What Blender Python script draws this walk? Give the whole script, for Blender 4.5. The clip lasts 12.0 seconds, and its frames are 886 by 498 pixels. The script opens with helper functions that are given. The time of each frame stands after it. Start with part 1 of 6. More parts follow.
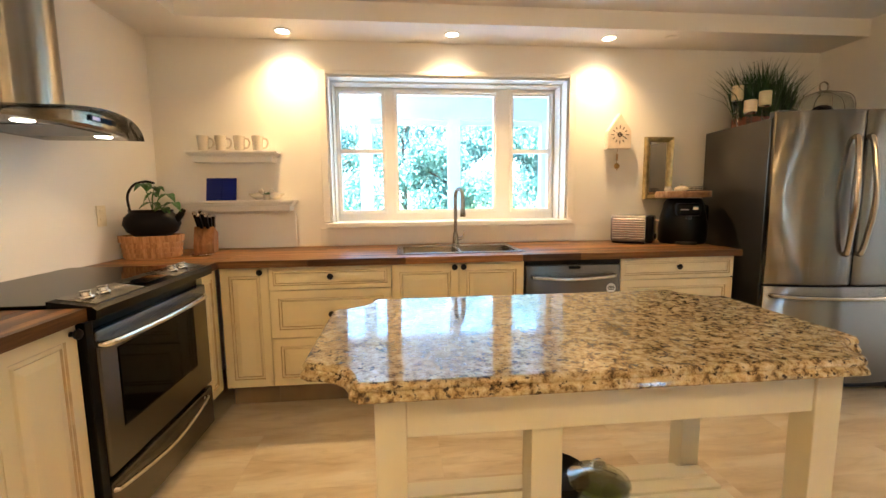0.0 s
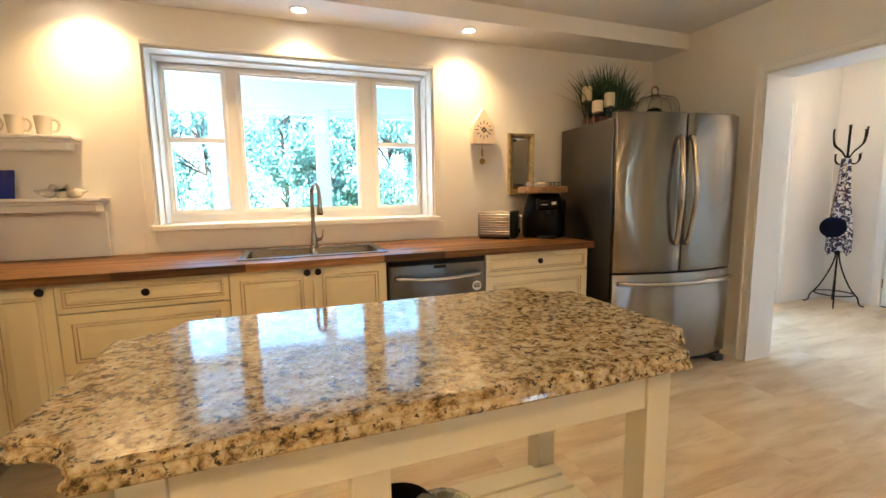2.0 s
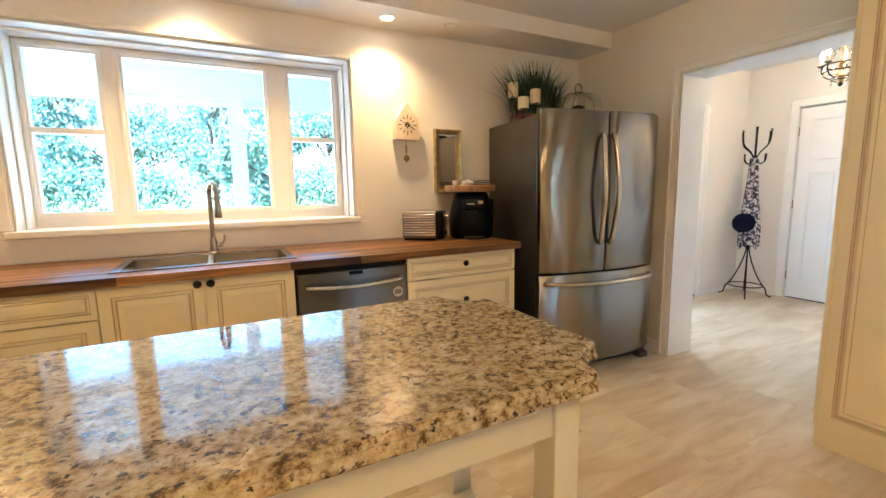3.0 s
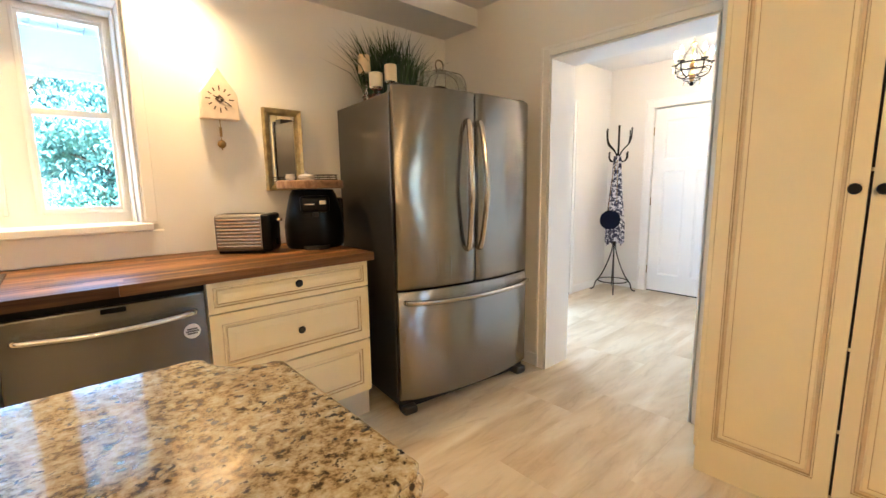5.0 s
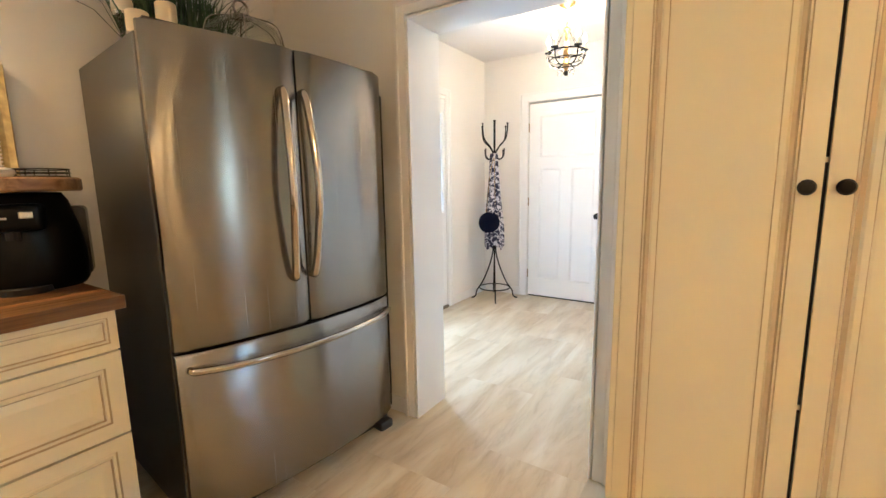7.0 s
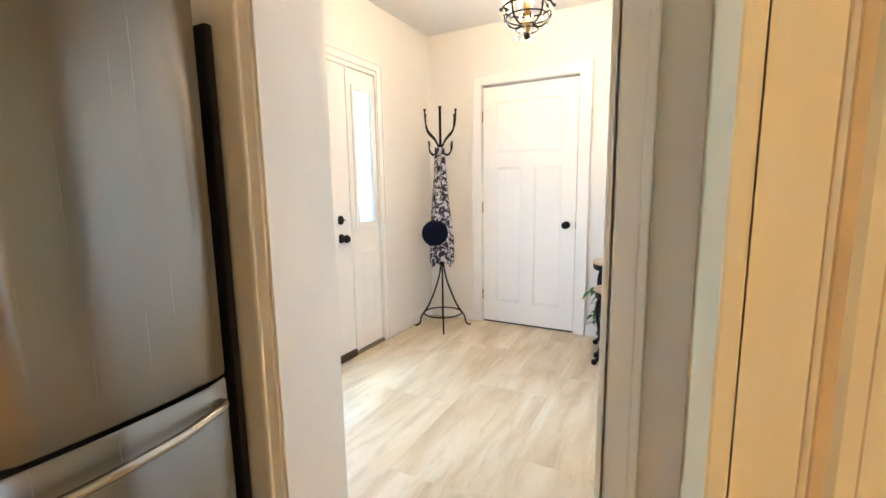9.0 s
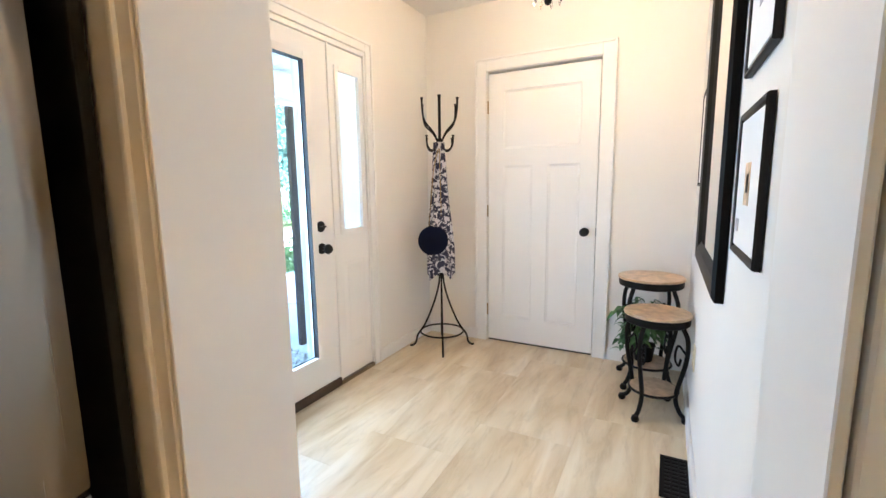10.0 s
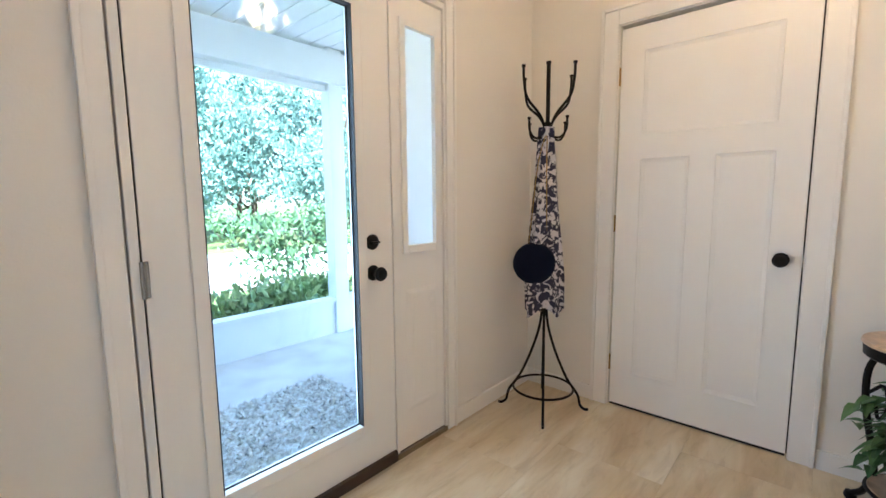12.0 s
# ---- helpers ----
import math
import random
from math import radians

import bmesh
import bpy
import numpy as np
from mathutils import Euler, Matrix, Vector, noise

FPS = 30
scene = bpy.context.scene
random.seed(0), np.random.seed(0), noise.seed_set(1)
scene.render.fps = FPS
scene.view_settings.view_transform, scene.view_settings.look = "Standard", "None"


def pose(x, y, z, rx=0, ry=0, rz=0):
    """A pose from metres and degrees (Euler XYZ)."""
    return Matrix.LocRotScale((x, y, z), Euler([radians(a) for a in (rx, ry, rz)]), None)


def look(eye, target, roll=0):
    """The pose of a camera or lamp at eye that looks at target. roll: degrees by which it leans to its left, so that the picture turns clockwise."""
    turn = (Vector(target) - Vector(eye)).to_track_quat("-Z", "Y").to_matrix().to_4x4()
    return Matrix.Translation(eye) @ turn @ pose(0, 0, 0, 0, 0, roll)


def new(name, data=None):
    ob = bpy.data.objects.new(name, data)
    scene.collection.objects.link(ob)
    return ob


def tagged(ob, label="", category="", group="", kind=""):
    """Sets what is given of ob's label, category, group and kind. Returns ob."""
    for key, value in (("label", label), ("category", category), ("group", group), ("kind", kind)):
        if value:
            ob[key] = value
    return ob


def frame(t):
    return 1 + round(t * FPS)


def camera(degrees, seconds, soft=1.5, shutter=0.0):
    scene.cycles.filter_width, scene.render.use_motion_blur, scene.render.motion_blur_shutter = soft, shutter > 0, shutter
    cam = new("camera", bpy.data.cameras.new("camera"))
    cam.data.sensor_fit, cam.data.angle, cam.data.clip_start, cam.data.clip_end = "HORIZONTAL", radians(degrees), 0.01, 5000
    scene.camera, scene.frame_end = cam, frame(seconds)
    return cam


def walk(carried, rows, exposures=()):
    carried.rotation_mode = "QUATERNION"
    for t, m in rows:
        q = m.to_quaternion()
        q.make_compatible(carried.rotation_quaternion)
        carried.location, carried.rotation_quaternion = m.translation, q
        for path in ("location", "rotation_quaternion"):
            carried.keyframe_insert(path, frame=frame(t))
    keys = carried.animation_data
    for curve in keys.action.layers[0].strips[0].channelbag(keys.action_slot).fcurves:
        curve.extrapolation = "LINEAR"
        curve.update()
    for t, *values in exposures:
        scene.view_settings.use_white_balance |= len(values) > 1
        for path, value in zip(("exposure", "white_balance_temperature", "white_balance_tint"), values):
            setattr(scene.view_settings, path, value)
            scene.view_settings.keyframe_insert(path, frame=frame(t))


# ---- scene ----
cam = camera(92.0, 12.0)
PATH = [
    (0, (0.156, 0.152, 1.24), (0.354, 2.128, 1.003), -0.6),
    (0.5, (0.181, 0.177, 1.231), (0.497, 2.137, 0.992), -0.6),
    (1, (0.227, 0.201, 1.231), (0.667, 2.136, 0.985), -0.7),
    (1.5, (0.298, 0.248, 1.229), (0.86, 2.15, 0.977), -0.9),
    (2, (0.385, 0.316, 1.234), (1.066, 2.179, 0.975), -0.9),
    (2.5, (0.492, 0.369, 1.239), (1.287, 2.184, 0.972), -1.0),
    (3, (0.594, 0.419, 1.242), (1.503, 2.18, 0.967), -1.0),
    (5, (1.107, 0.759, 1.236), (2.426, 2.233, 0.939), -0.8),
    (5.5, (1.249, 0.827, 1.229), (2.665, 2.207, 0.93), -0.7),
    (6, (1.414, 0.903, 1.234), (2.917, 2.189, 0.934), -0.9),
    (6.5, (1.567, 0.983, 1.226), (3.149, 2.169, 0.926), -0.9),
    (7, (1.743, 1.063, 1.228), (3.397, 2.145, 0.925), -1.0),
    (7.5, (1.924, 1.133, 1.22), (3.64, 2.115, 0.917), -1.1),
    (9.5, (2.813, 1.462, 1.2), (4.563, 2.387, 0.915), -0.8),
    (10, (3.004, 1.581, 1.197), (4.757, 2.501, 0.915), -0.7),
    (10.5, (3.212, 1.653, 1.175), (4.949, 2.61, 0.915), -0.9),
    (11, (3.382, 1.749, 1.16), (5.071, 2.791, 0.913), -1.0),
    (11.5, (3.558, 1.86, 1.157), (5.158, 3.038, 0.926), -0.8),
    (12, (3.721, 1.962, 1.158), (5.209, 3.278, 0.927), -0.5),
]
EXPOSURES = [(0.0, 3.70, 5950, 10), (2.0, 3.64, 5900, 10), (5.0, 4.05, 5650, 10), (7.5, 3.98, 5700, 10), (9.5, 3.86, 6250, 12), (10.5, 3.42, 6100, 14), (12.0, 3.06, 6450, 14)]
walk(cam, [(t, look(eye, target, roll)) for t, eye, target, roll in PATH], EXPOSURES)

# ---- world, sun, exposure ----
world = bpy.data.worlds.new("sky")
scene.world = world
world.use_nodes = True
wn = world.node_tree
sky = wn.nodes.new("ShaderNodeTexSky")
sky.sky_type, sky.sun_disc = "NISHITA", False
sky.sun_elevation, sky.sun_rotation = radians(50), radians(205)
wn.nodes["Background"].inputs["Strength"].default_value = 0.15
wn.links.new(sky.outputs[0], wn.nodes["Background"].inputs["Color"])
sun = new("sun", bpy.data.lights.new("sun", "SUN"))
sun.data.energy, sun.data.angle, sun.data.color = 5.0, radians(0.5), (1.0, 0.97, 0.93)
sun.matrix_world = look((math.sin(radians(205)) * 20, math.cos(radians(205)) * 20, 23.8), (0, 0, 0))
WARM = (1.0, 0.62, 0.26)
SOFT = (1.0, 0.66, 0.30)
DAY = (0.60, 0.77, 1.0)


def lamp(name, kind, place, target, power, colour, size=0.05, spot=None, blend=0.6):
    ob = new(name, bpy.data.lights.new(name, kind))
    ob.data.energy, ob.data.color = power, colour
    if kind == "AREA":
        ob.data.size = size
    else:
        ob.data.shadow_soft_size = size
    if spot:
        ob.data.spot_size, ob.data.spot_blend = radians(spot), blend
    ob.matrix_world = look(place, target)
    return ob


SOFFIT_Z, CEIL_Z, HALL_Z = 2.325, 2.44, 2.505
DOWN = [(-0.57, 3.15), (0.53, 3.13), (1.62, 3.12)]
for dx, dy in DOWN:
    lamp("downlight_bulb", "SPOT", (dx, dy, SOFFIT_Z - 0.012), (dx, dy - 0.0001, 0), 6.4, WARM, 0.035, 132, 1.0)
for hy in (1.86, 2.28):
    lamp("hood_bulb", "SPOT", (-1.17, hy, 1.523), (-1.17, hy + 0.0001, 0), 0.7, WARM, 0.02, 120, 0.8)
lamp("chandelier_bulb", "POINT", (5.04, 2.10, 2.27), (5.04, 2.10, 0), 2.4, SOFT, 0.09)
# unseen fill lamps added behind the walk to brighten the kitchen
REAR_FILLS = [(-0.9, -0.5), (0.1, -0.5), (1.0, -0.5)]
for dx, dy in REAR_FILLS:
    lamp("rear_fill_bulb", "POINT", (dx, dy, CEIL_Z - 0.12), (dx, dy + 0.0001, 0), 1.75, WARM, 0.06)



def daylight(name, x, y, z, width, height, power, towards):
    """The sky's light where it comes in through a pane."""
    ob = lamp(name, "AREA", (x, y, z), (x, y + towards, z), power, DAY)
    ob.data.shape, ob.data.size, ob.data.size_y = "RECTANGLE", width, height
    return ob


daylight("daylight_door", 4.465, 3.45, 1.05, 0.52, 1.55, 2.2, -1)
daylight("daylight_window", 0.54, 3.63, 1.60, 1.6, 0.85, 0.34, -1)
daylight("daylight_rear", 2.71, -2.28, 1.57, 0.3, 0.9, 0.05, 1)


# ---- materials ----
def material(name, colour, rough=0.5, metal=0.0, vary=0.06, scale=6.0, bump=0.05, grain=80.0, coat=0.0, spec=0.5):
    """Paint, plastic or metal with a slow change of tone and a fine relief."""
    m = bpy.data.materials.new(name)
    m.use_nodes = True
    n, l = m.node_tree.nodes, m.node_tree.links
    p = n["Principled BSDF"]
    p.inputs["Roughness"].default_value, p.inputs["Metallic"].default_value = rough, metal
    p.inputs["Coat Weight"].default_value = coat
    p.inputs["Specular IOR Level"].default_value = spec
    geo = n.new("ShaderNodeTexCoord")
    big, small = n.new("ShaderNodeTexNoise"), n.new("ShaderNodeTexNoise")
    big.inputs["Scale"].default_value, big.inputs["Detail"].default_value = scale, 5
    small.inputs["Scale"].default_value, small.inputs["Detail"].default_value = grain, 3
    l.new(geo.outputs["Object"], big.inputs["Vector"])
    l.new(geo.outputs["Object"], small.inputs["Vector"])
    ramp = n.new("ShaderNodeValToRGB")
    c = Vector(colour)
    ramp.color_ramp.elements[0].position, ramp.color_ramp.elements[1].position = 0.3, 0.7
    ramp.color_ramp.elements[0].color = (*(c * (1 - vary)), 1)
    ramp.color_ramp.elements[1].color = (*[min(0.95, v * (1 + vary)) for v in c], 1)
    l.new(big.outputs["Fac"], ramp.inputs["Fac"])
    l.new(ramp.outputs["Color"], p.inputs["Base Color"])
    b = n.new("ShaderNodeBump")
    b.inputs["Strength"].default_value, b.inputs["Distance"].default_value = bump, 0.004
    l.new(small.outputs["Fac"], b.inputs["Height"])
    l.new(b.outputs["Normal"], p.inputs["Normal"])
    return m


def node(m, kind, **values):
    made = m.node_tree.nodes.new(kind)
    for key, value in values.items():
        made.inputs[key.replace("_", " ")].default_value = value
    return made


def ramp_of(m, stops):
    r = m.node_tree.nodes.new("ShaderNodeValToRGB")
    e = r.color_ramp.elements
    while len(e) < len(stops):
        e.new(0.5)
    for at, (pos, col) in zip(e, stops):
        at.position, at.color = pos, (*col, 1)
    return r


def stretched(m, scale, source="Object"):
    tc, mp = m.node_tree.nodes.new("ShaderNodeTexCoord"), m.node_tree.nodes.new("ShaderNodeMapping")
    mp.inputs["Scale"].default_value = scale
    m.node_tree.links.new(tc.outputs[source], mp.inputs["Vector"])
    return mp


def blank(name, rough=0.5, metal=0.0, coat=0.0):
    m = bpy.data.materials.new(name)
    m.use_nodes = True
    p = m.node_tree.nodes["Principled BSDF"]
    p.inputs["Roughness"].default_value, p.inputs["Metallic"].default_value, p.inputs["Coat Weight"].default_value = rough, metal, coat
    return m, p, m.node_tree.links


def granite():
    m, p, l = blank("granite", 0.07, 0, 0.0)
    at = stretched(m, (1, 1.1, 1))
    warp = node(m, "ShaderNodeTexNoise", Scale=7.0, Detail=4.0)
    l.new(at.outputs[0], warp.inputs["Vector"])
    mix = m.node_tree.nodes.new("ShaderNodeMix")
    mix.data_type = "VECTOR"
    mix.inputs["Factor"].default_value = 0.03
    l.new(at.outputs[0], mix.inputs[4])
    l.new(warp.outputs["Color"], mix.inputs[5])
    base = node(m, "ShaderNodeTexNoise", Scale=42.0, Detail=8.0, Roughness=0.72)
    l.new(mix.outputs[1], base.inputs["Vector"])
    tone = ramp_of(m, [(0.32, (0.03, 0.02, 0.013)), (0.40, (0.13, 0.085, 0.038)), (0.455, (0.32, 0.225, 0.10)), (0.53, (0.46, 0.365, 0.20)), (0.67, (0.60, 0.53, 0.37))])
    l.new(base.outputs["Fac"], tone.inputs["Fac"])
    spots = node(m, "ShaderNodeTexNoise", Scale=58.0, Detail=5.0, Roughness=0.64)
    l.new(mix.outputs[1], spots.inputs["Vector"])
    cut = ramp_of(m, [(0.38, (0.0, 0.0, 0.0)), (0.43, (1, 1, 1))])
    l.new(spots.outputs["Fac"], cut.inputs["Fac"])
    dark = m.node_tree.nodes.new("ShaderNodeMix")
    dark.data_type, dark.blend_type = "RGBA", "MIX"
    dark.inputs[6].default_value = (0.040, 0.028, 0.020, 1)
    l.new(cut.outputs["Color"], dark.inputs["Factor"])
    l.new(tone.outputs["Color"], dark.inputs[7])
    l.new(dark.outputs[2], p.inputs["Base Color"])
    return m


def floor_stone():
    """Vinyl tile printed like travertine, with streaks along x."""
    m, p, l = blank("travertine_vinyl", 0.34)
    tc = m.node_tree.nodes.new("ShaderNodeTexCoord")
    info = m.node_tree.nodes.new("ShaderNodeObjectInfo")
    geo = m.node_tree.nodes.new("ShaderNodeNewGeometry")
    shift = m.node_tree.nodes.new("ShaderNodeVectorMath")
    shift.operation = "MULTIPLY"
    shift.inputs[1].default_value = (37.0, 61.0, 0.0)
    l.new(info.outputs["Random"], shift.inputs[0])
    add = m.node_tree.nodes.new("ShaderNodeVectorMath")
    l.new(geo.outputs["Position"], add.inputs[0])
    l.new(shift.outputs[0], add.inputs[1])
    mp = m.node_tree.nodes.new("ShaderNodeMapping")
    mp.inputs["Scale"].default_value = (0.75, 3.6, 1.0)
    l.new(add.outputs[0], mp.inputs["Vector"])
    a = node(m, "ShaderNodeTexNoise", Scale=1.7, Detail=6.0, Roughness=0.55, Distortion=0.7)
    b = node(m, "ShaderNodeTexNoise", Scale=5.2, Detail=7.0, Roughness=0.66, Distortion=0.8)
    l.new(mp.outputs[0], a.inputs["Vector"])
    l.new(mp.outputs[0], b.inputs["Vector"])
    ta = ramp_of(m, [(0.30, (0.51, 0.39, 0.24)), (0.43, (0.585, 0.475, 0.315)), (0.54, (0.65, 0.55, 0.39)), (0.68, (0.715, 0.64, 0.50))])
    tb = ramp_of(m, [(0.34, (0.57, 0.51, 0.44)), (0.50, (1, 1, 1))])
    l.new(a.outputs["Fac"], ta.inputs["Fac"])
    l.new(b.outputs["Fac"], tb.inputs["Fac"])
    mul = m.node_tree.nodes.new("ShaderNodeMix")
    mul.data_type, mul.blend_type = "RGBA", "MULTIPLY"
    mul.inputs["Factor"].default_value = 0.34
    l.new(ta.outputs["Color"], mul.inputs[6])
    l.new(tb.outputs["Color"], mul.inputs[7])
    l.new(mul.outputs[2], p.inputs["Base Color"])
    rr = node(m, "ShaderNodeMapRange", To_Min=0.26, To_Max=0.44)
    l.new(b.outputs["Fac"], rr.inputs["Value"])
    l.new(rr.outputs[0], p.inputs["Roughness"])
    bp = node(m, "ShaderNodeBump", Strength=0.06, Distance=0.002)
    l.new(b.outputs["Fac"], bp.inputs["Height"])
    l.new(bp.outputs[0], p.inputs["Normal"])
    return m


def wood(name, dark, mid, light, along=(1.2, 26, 26), rough=0.40, coat=0.0, random_tone=False):
    m, p, l = blank(name, rough, 0, coat)
    at = stretched(m, along)
    g = node(m, "ShaderNodeTexNoise", Scale=2.2, Detail=6.0, Roughness=0.6, Distortion=0.5)
    l.new(at.outputs[0], g.inputs["Vector"])
    t = ramp_of(m, [(0.3, dark), (0.5, mid), (0.72, light)])
    l.new(g.outputs["Fac"], t.inputs["Fac"])
    out = t.outputs["Color"]
    if random_tone:
        info = m.node_tree.nodes.new("ShaderNodeObjectInfo")
        rr = ramp_of(m, [(0.0, (0.28, 0.23, 0.20)), (0.5, (0.80, 0.76, 0.72)), (1.0, (1.5, 1.42, 1.3))])
        l.new(info.outputs["Random"], rr.inputs["Fac"])
        mul = m.node_tree.nodes.new("ShaderNodeMix")
        mul.data_type, mul.blend_type = "RGBA", "MULTIPLY"
        mul.inputs["Factor"].default_value = 1.0
        l.new(out, mul.inputs[6])
        l.new(rr.outputs["Color"], mul.inputs[7])
        out = mul.outputs[2]
    p.inputs["Specular IOR Level"].default_value = 0.28
    l.new(out, p.inputs["Base Color"])
    bp = node(m, "ShaderNodeBump", Strength=0.08, Distance=0.002)
    l.new(g.outputs["Fac"], bp.inputs["Height"])
    l.new(bp.outputs[0], p.inputs["Normal"])
    return m


def brushed(name, colour, rough, along):
    m, p, l = blank(name, rough, 1.0)
    at = stretched(m, along)
    g = node(m, "ShaderNodeTexNoise", Scale=3.0, Detail=4.0)
    l.new(at.outputs[0], g.inputs["Vector"])
    c = Vector(colour)
    t = ramp_of(m, [(0.3, tuple(c * 0.985)), (0.7, tuple(c * 1.015))])
    l.new(g.outputs["Fac"], t.inputs["Fac"])
    l.new(t.outputs["Color"], p.inputs["Base Color"])
    r = node(m, "ShaderNodeMapRange", To_Min=rough - 0.006, To_Max=rough + 0.008)
    l.new(g.outputs["Fac"], r.inputs["Value"])
    l.new(r.outputs[0], p.inputs["Roughness"])
    p.inputs["Anisotropic"].default_value, p.inputs["Anisotropic Rotation"].default_value = 0.98, 0.25
    tan = m.node_tree.nodes.new("ShaderNodeTangent")
    tan.direction_type, tan.axis = "RADIAL", "Z"
    l.new(tan.outputs[0], p.inputs["Tangent"])
    return m


def glass(name, colour=(1, 1, 1), rough=0.0, alpha=None):
    m, p, l = blank(name, rough)
    p.inputs["Base Color"].default_value = (*colour, 1)
    p.inputs["Transmission Weight"].default_value = 1.0
    p.inputs["IOR"].default_value = 1.45
    return m


def pane_glass(name, tint=(0.93, 0.97, 1.0), rough=0.0, edge=4.0, rim=0.55, face=0.03):
    """Thin flat glass: mostly clear, with a weak mirror on it."""
    m = bpy.data.materials.new(name)
    m.use_nodes = True
    n, l = m.node_tree.nodes, m.node_tree.links
    n.remove(n["Principled BSDF"])
    clear, shine, mix, fr = n.new("ShaderNodeBsdfTransparent"), n.new("ShaderNodeBsdfGlossy"), n.new("ShaderNodeMixShader"), n.new("ShaderNodeLayerWeight")
    clear.inputs[0].default_value = (*tint, 1)
    shine.inputs["Roughness"].default_value = rough
    steep, some = n.new("ShaderNodeMath"), n.new("ShaderNodeMath")
    steep.operation, some.operation = "POWER", "MULTIPLY_ADD"
    steep.inputs[1].default_value, some.inputs[1].default_value, some.inputs[2].default_value = edge, rim, face
    l.new(fr.outputs["Facing"], steep.inputs[0])
    l.new(steep.outputs[0], some.inputs[0])
    l.new(some.outputs[0], mix.inputs[0])
    l.new(clear.outputs[0], mix.inputs[1])
    l.new(shine.outputs[0], mix.inputs[2])
    l.new(mix.outputs[0], n["Material Output"].inputs["Surface"])
    return m


def frosted(name):
    m = bpy.data.materials.new(name)
    m.use_nodes = True
    n, l = m.node_tree.nodes, m.node_tree.links
    n.remove(n["Principled BSDF"])
    a, b, mix = n.new("ShaderNodeBsdfTranslucent"), n.new("ShaderNodeBsdfGlossy"), n.new("ShaderNodeMixShader")
    a.inputs[0].default_value, b.inputs["Roughness"].default_value, mix.inputs[0].default_value = (0.9, 0.95, 1, 1), 0.25, 0.06
    l.new(a.outputs[0], mix.inputs[1])
    l.new(b.outputs[0], mix.inputs[2])
    l.new(mix.outputs[0], n["Material Output"].inputs["Surface"])
    return m


def glow(name, colour, strength):
    m = bpy.data.materials.new(name)
    m.use_nodes = True
    p = m.node_tree.nodes["Principled BSDF"]
    p.inputs["Base Color"].default_value = (0.9, 0.9, 0.9, 1)
    p.inputs["Emission Color"].default_value, p.inputs["Emission Strength"].default_value = (*colour, 1), strength
    return m


def leaf(name, dark, light, scale=3.0):
    m, p, l = blank(name, 0.45)
    geo = m.node_tree.nodes.new("ShaderNodeNewGeometry")
    t = ramp_of(m, [(0.0, dark), (1.0, light)])
    l.new(geo.outputs["Random Per Island"], t.inputs["Fac"])
    l.new(t.outputs["Color"], p.inputs["Base Color"])
    p.inputs["Subsurface Weight"].default_value = 0.0
    return m


def scarf_cloth():
    m, p, l = blank("printed_cotton", 0.85)
    at = stretched(m, (1, 1, 1))
    v = node(m, "ShaderNodeTexNoise", Scale=26.0, Detail=2.0, Distortion=1.2)
    l.new(at.outputs[0], v.inputs["Vector"])
    t = ramp_of(m, [(0.49, (0.022, 0.022, 0.05)), (0.55, (0.60, 0.57, 0.60))])
    l.new(v.outputs["Fac"], t.inputs["Fac"])
    l.new(t.outputs["Color"], p.inputs["Base Color"])
    return m


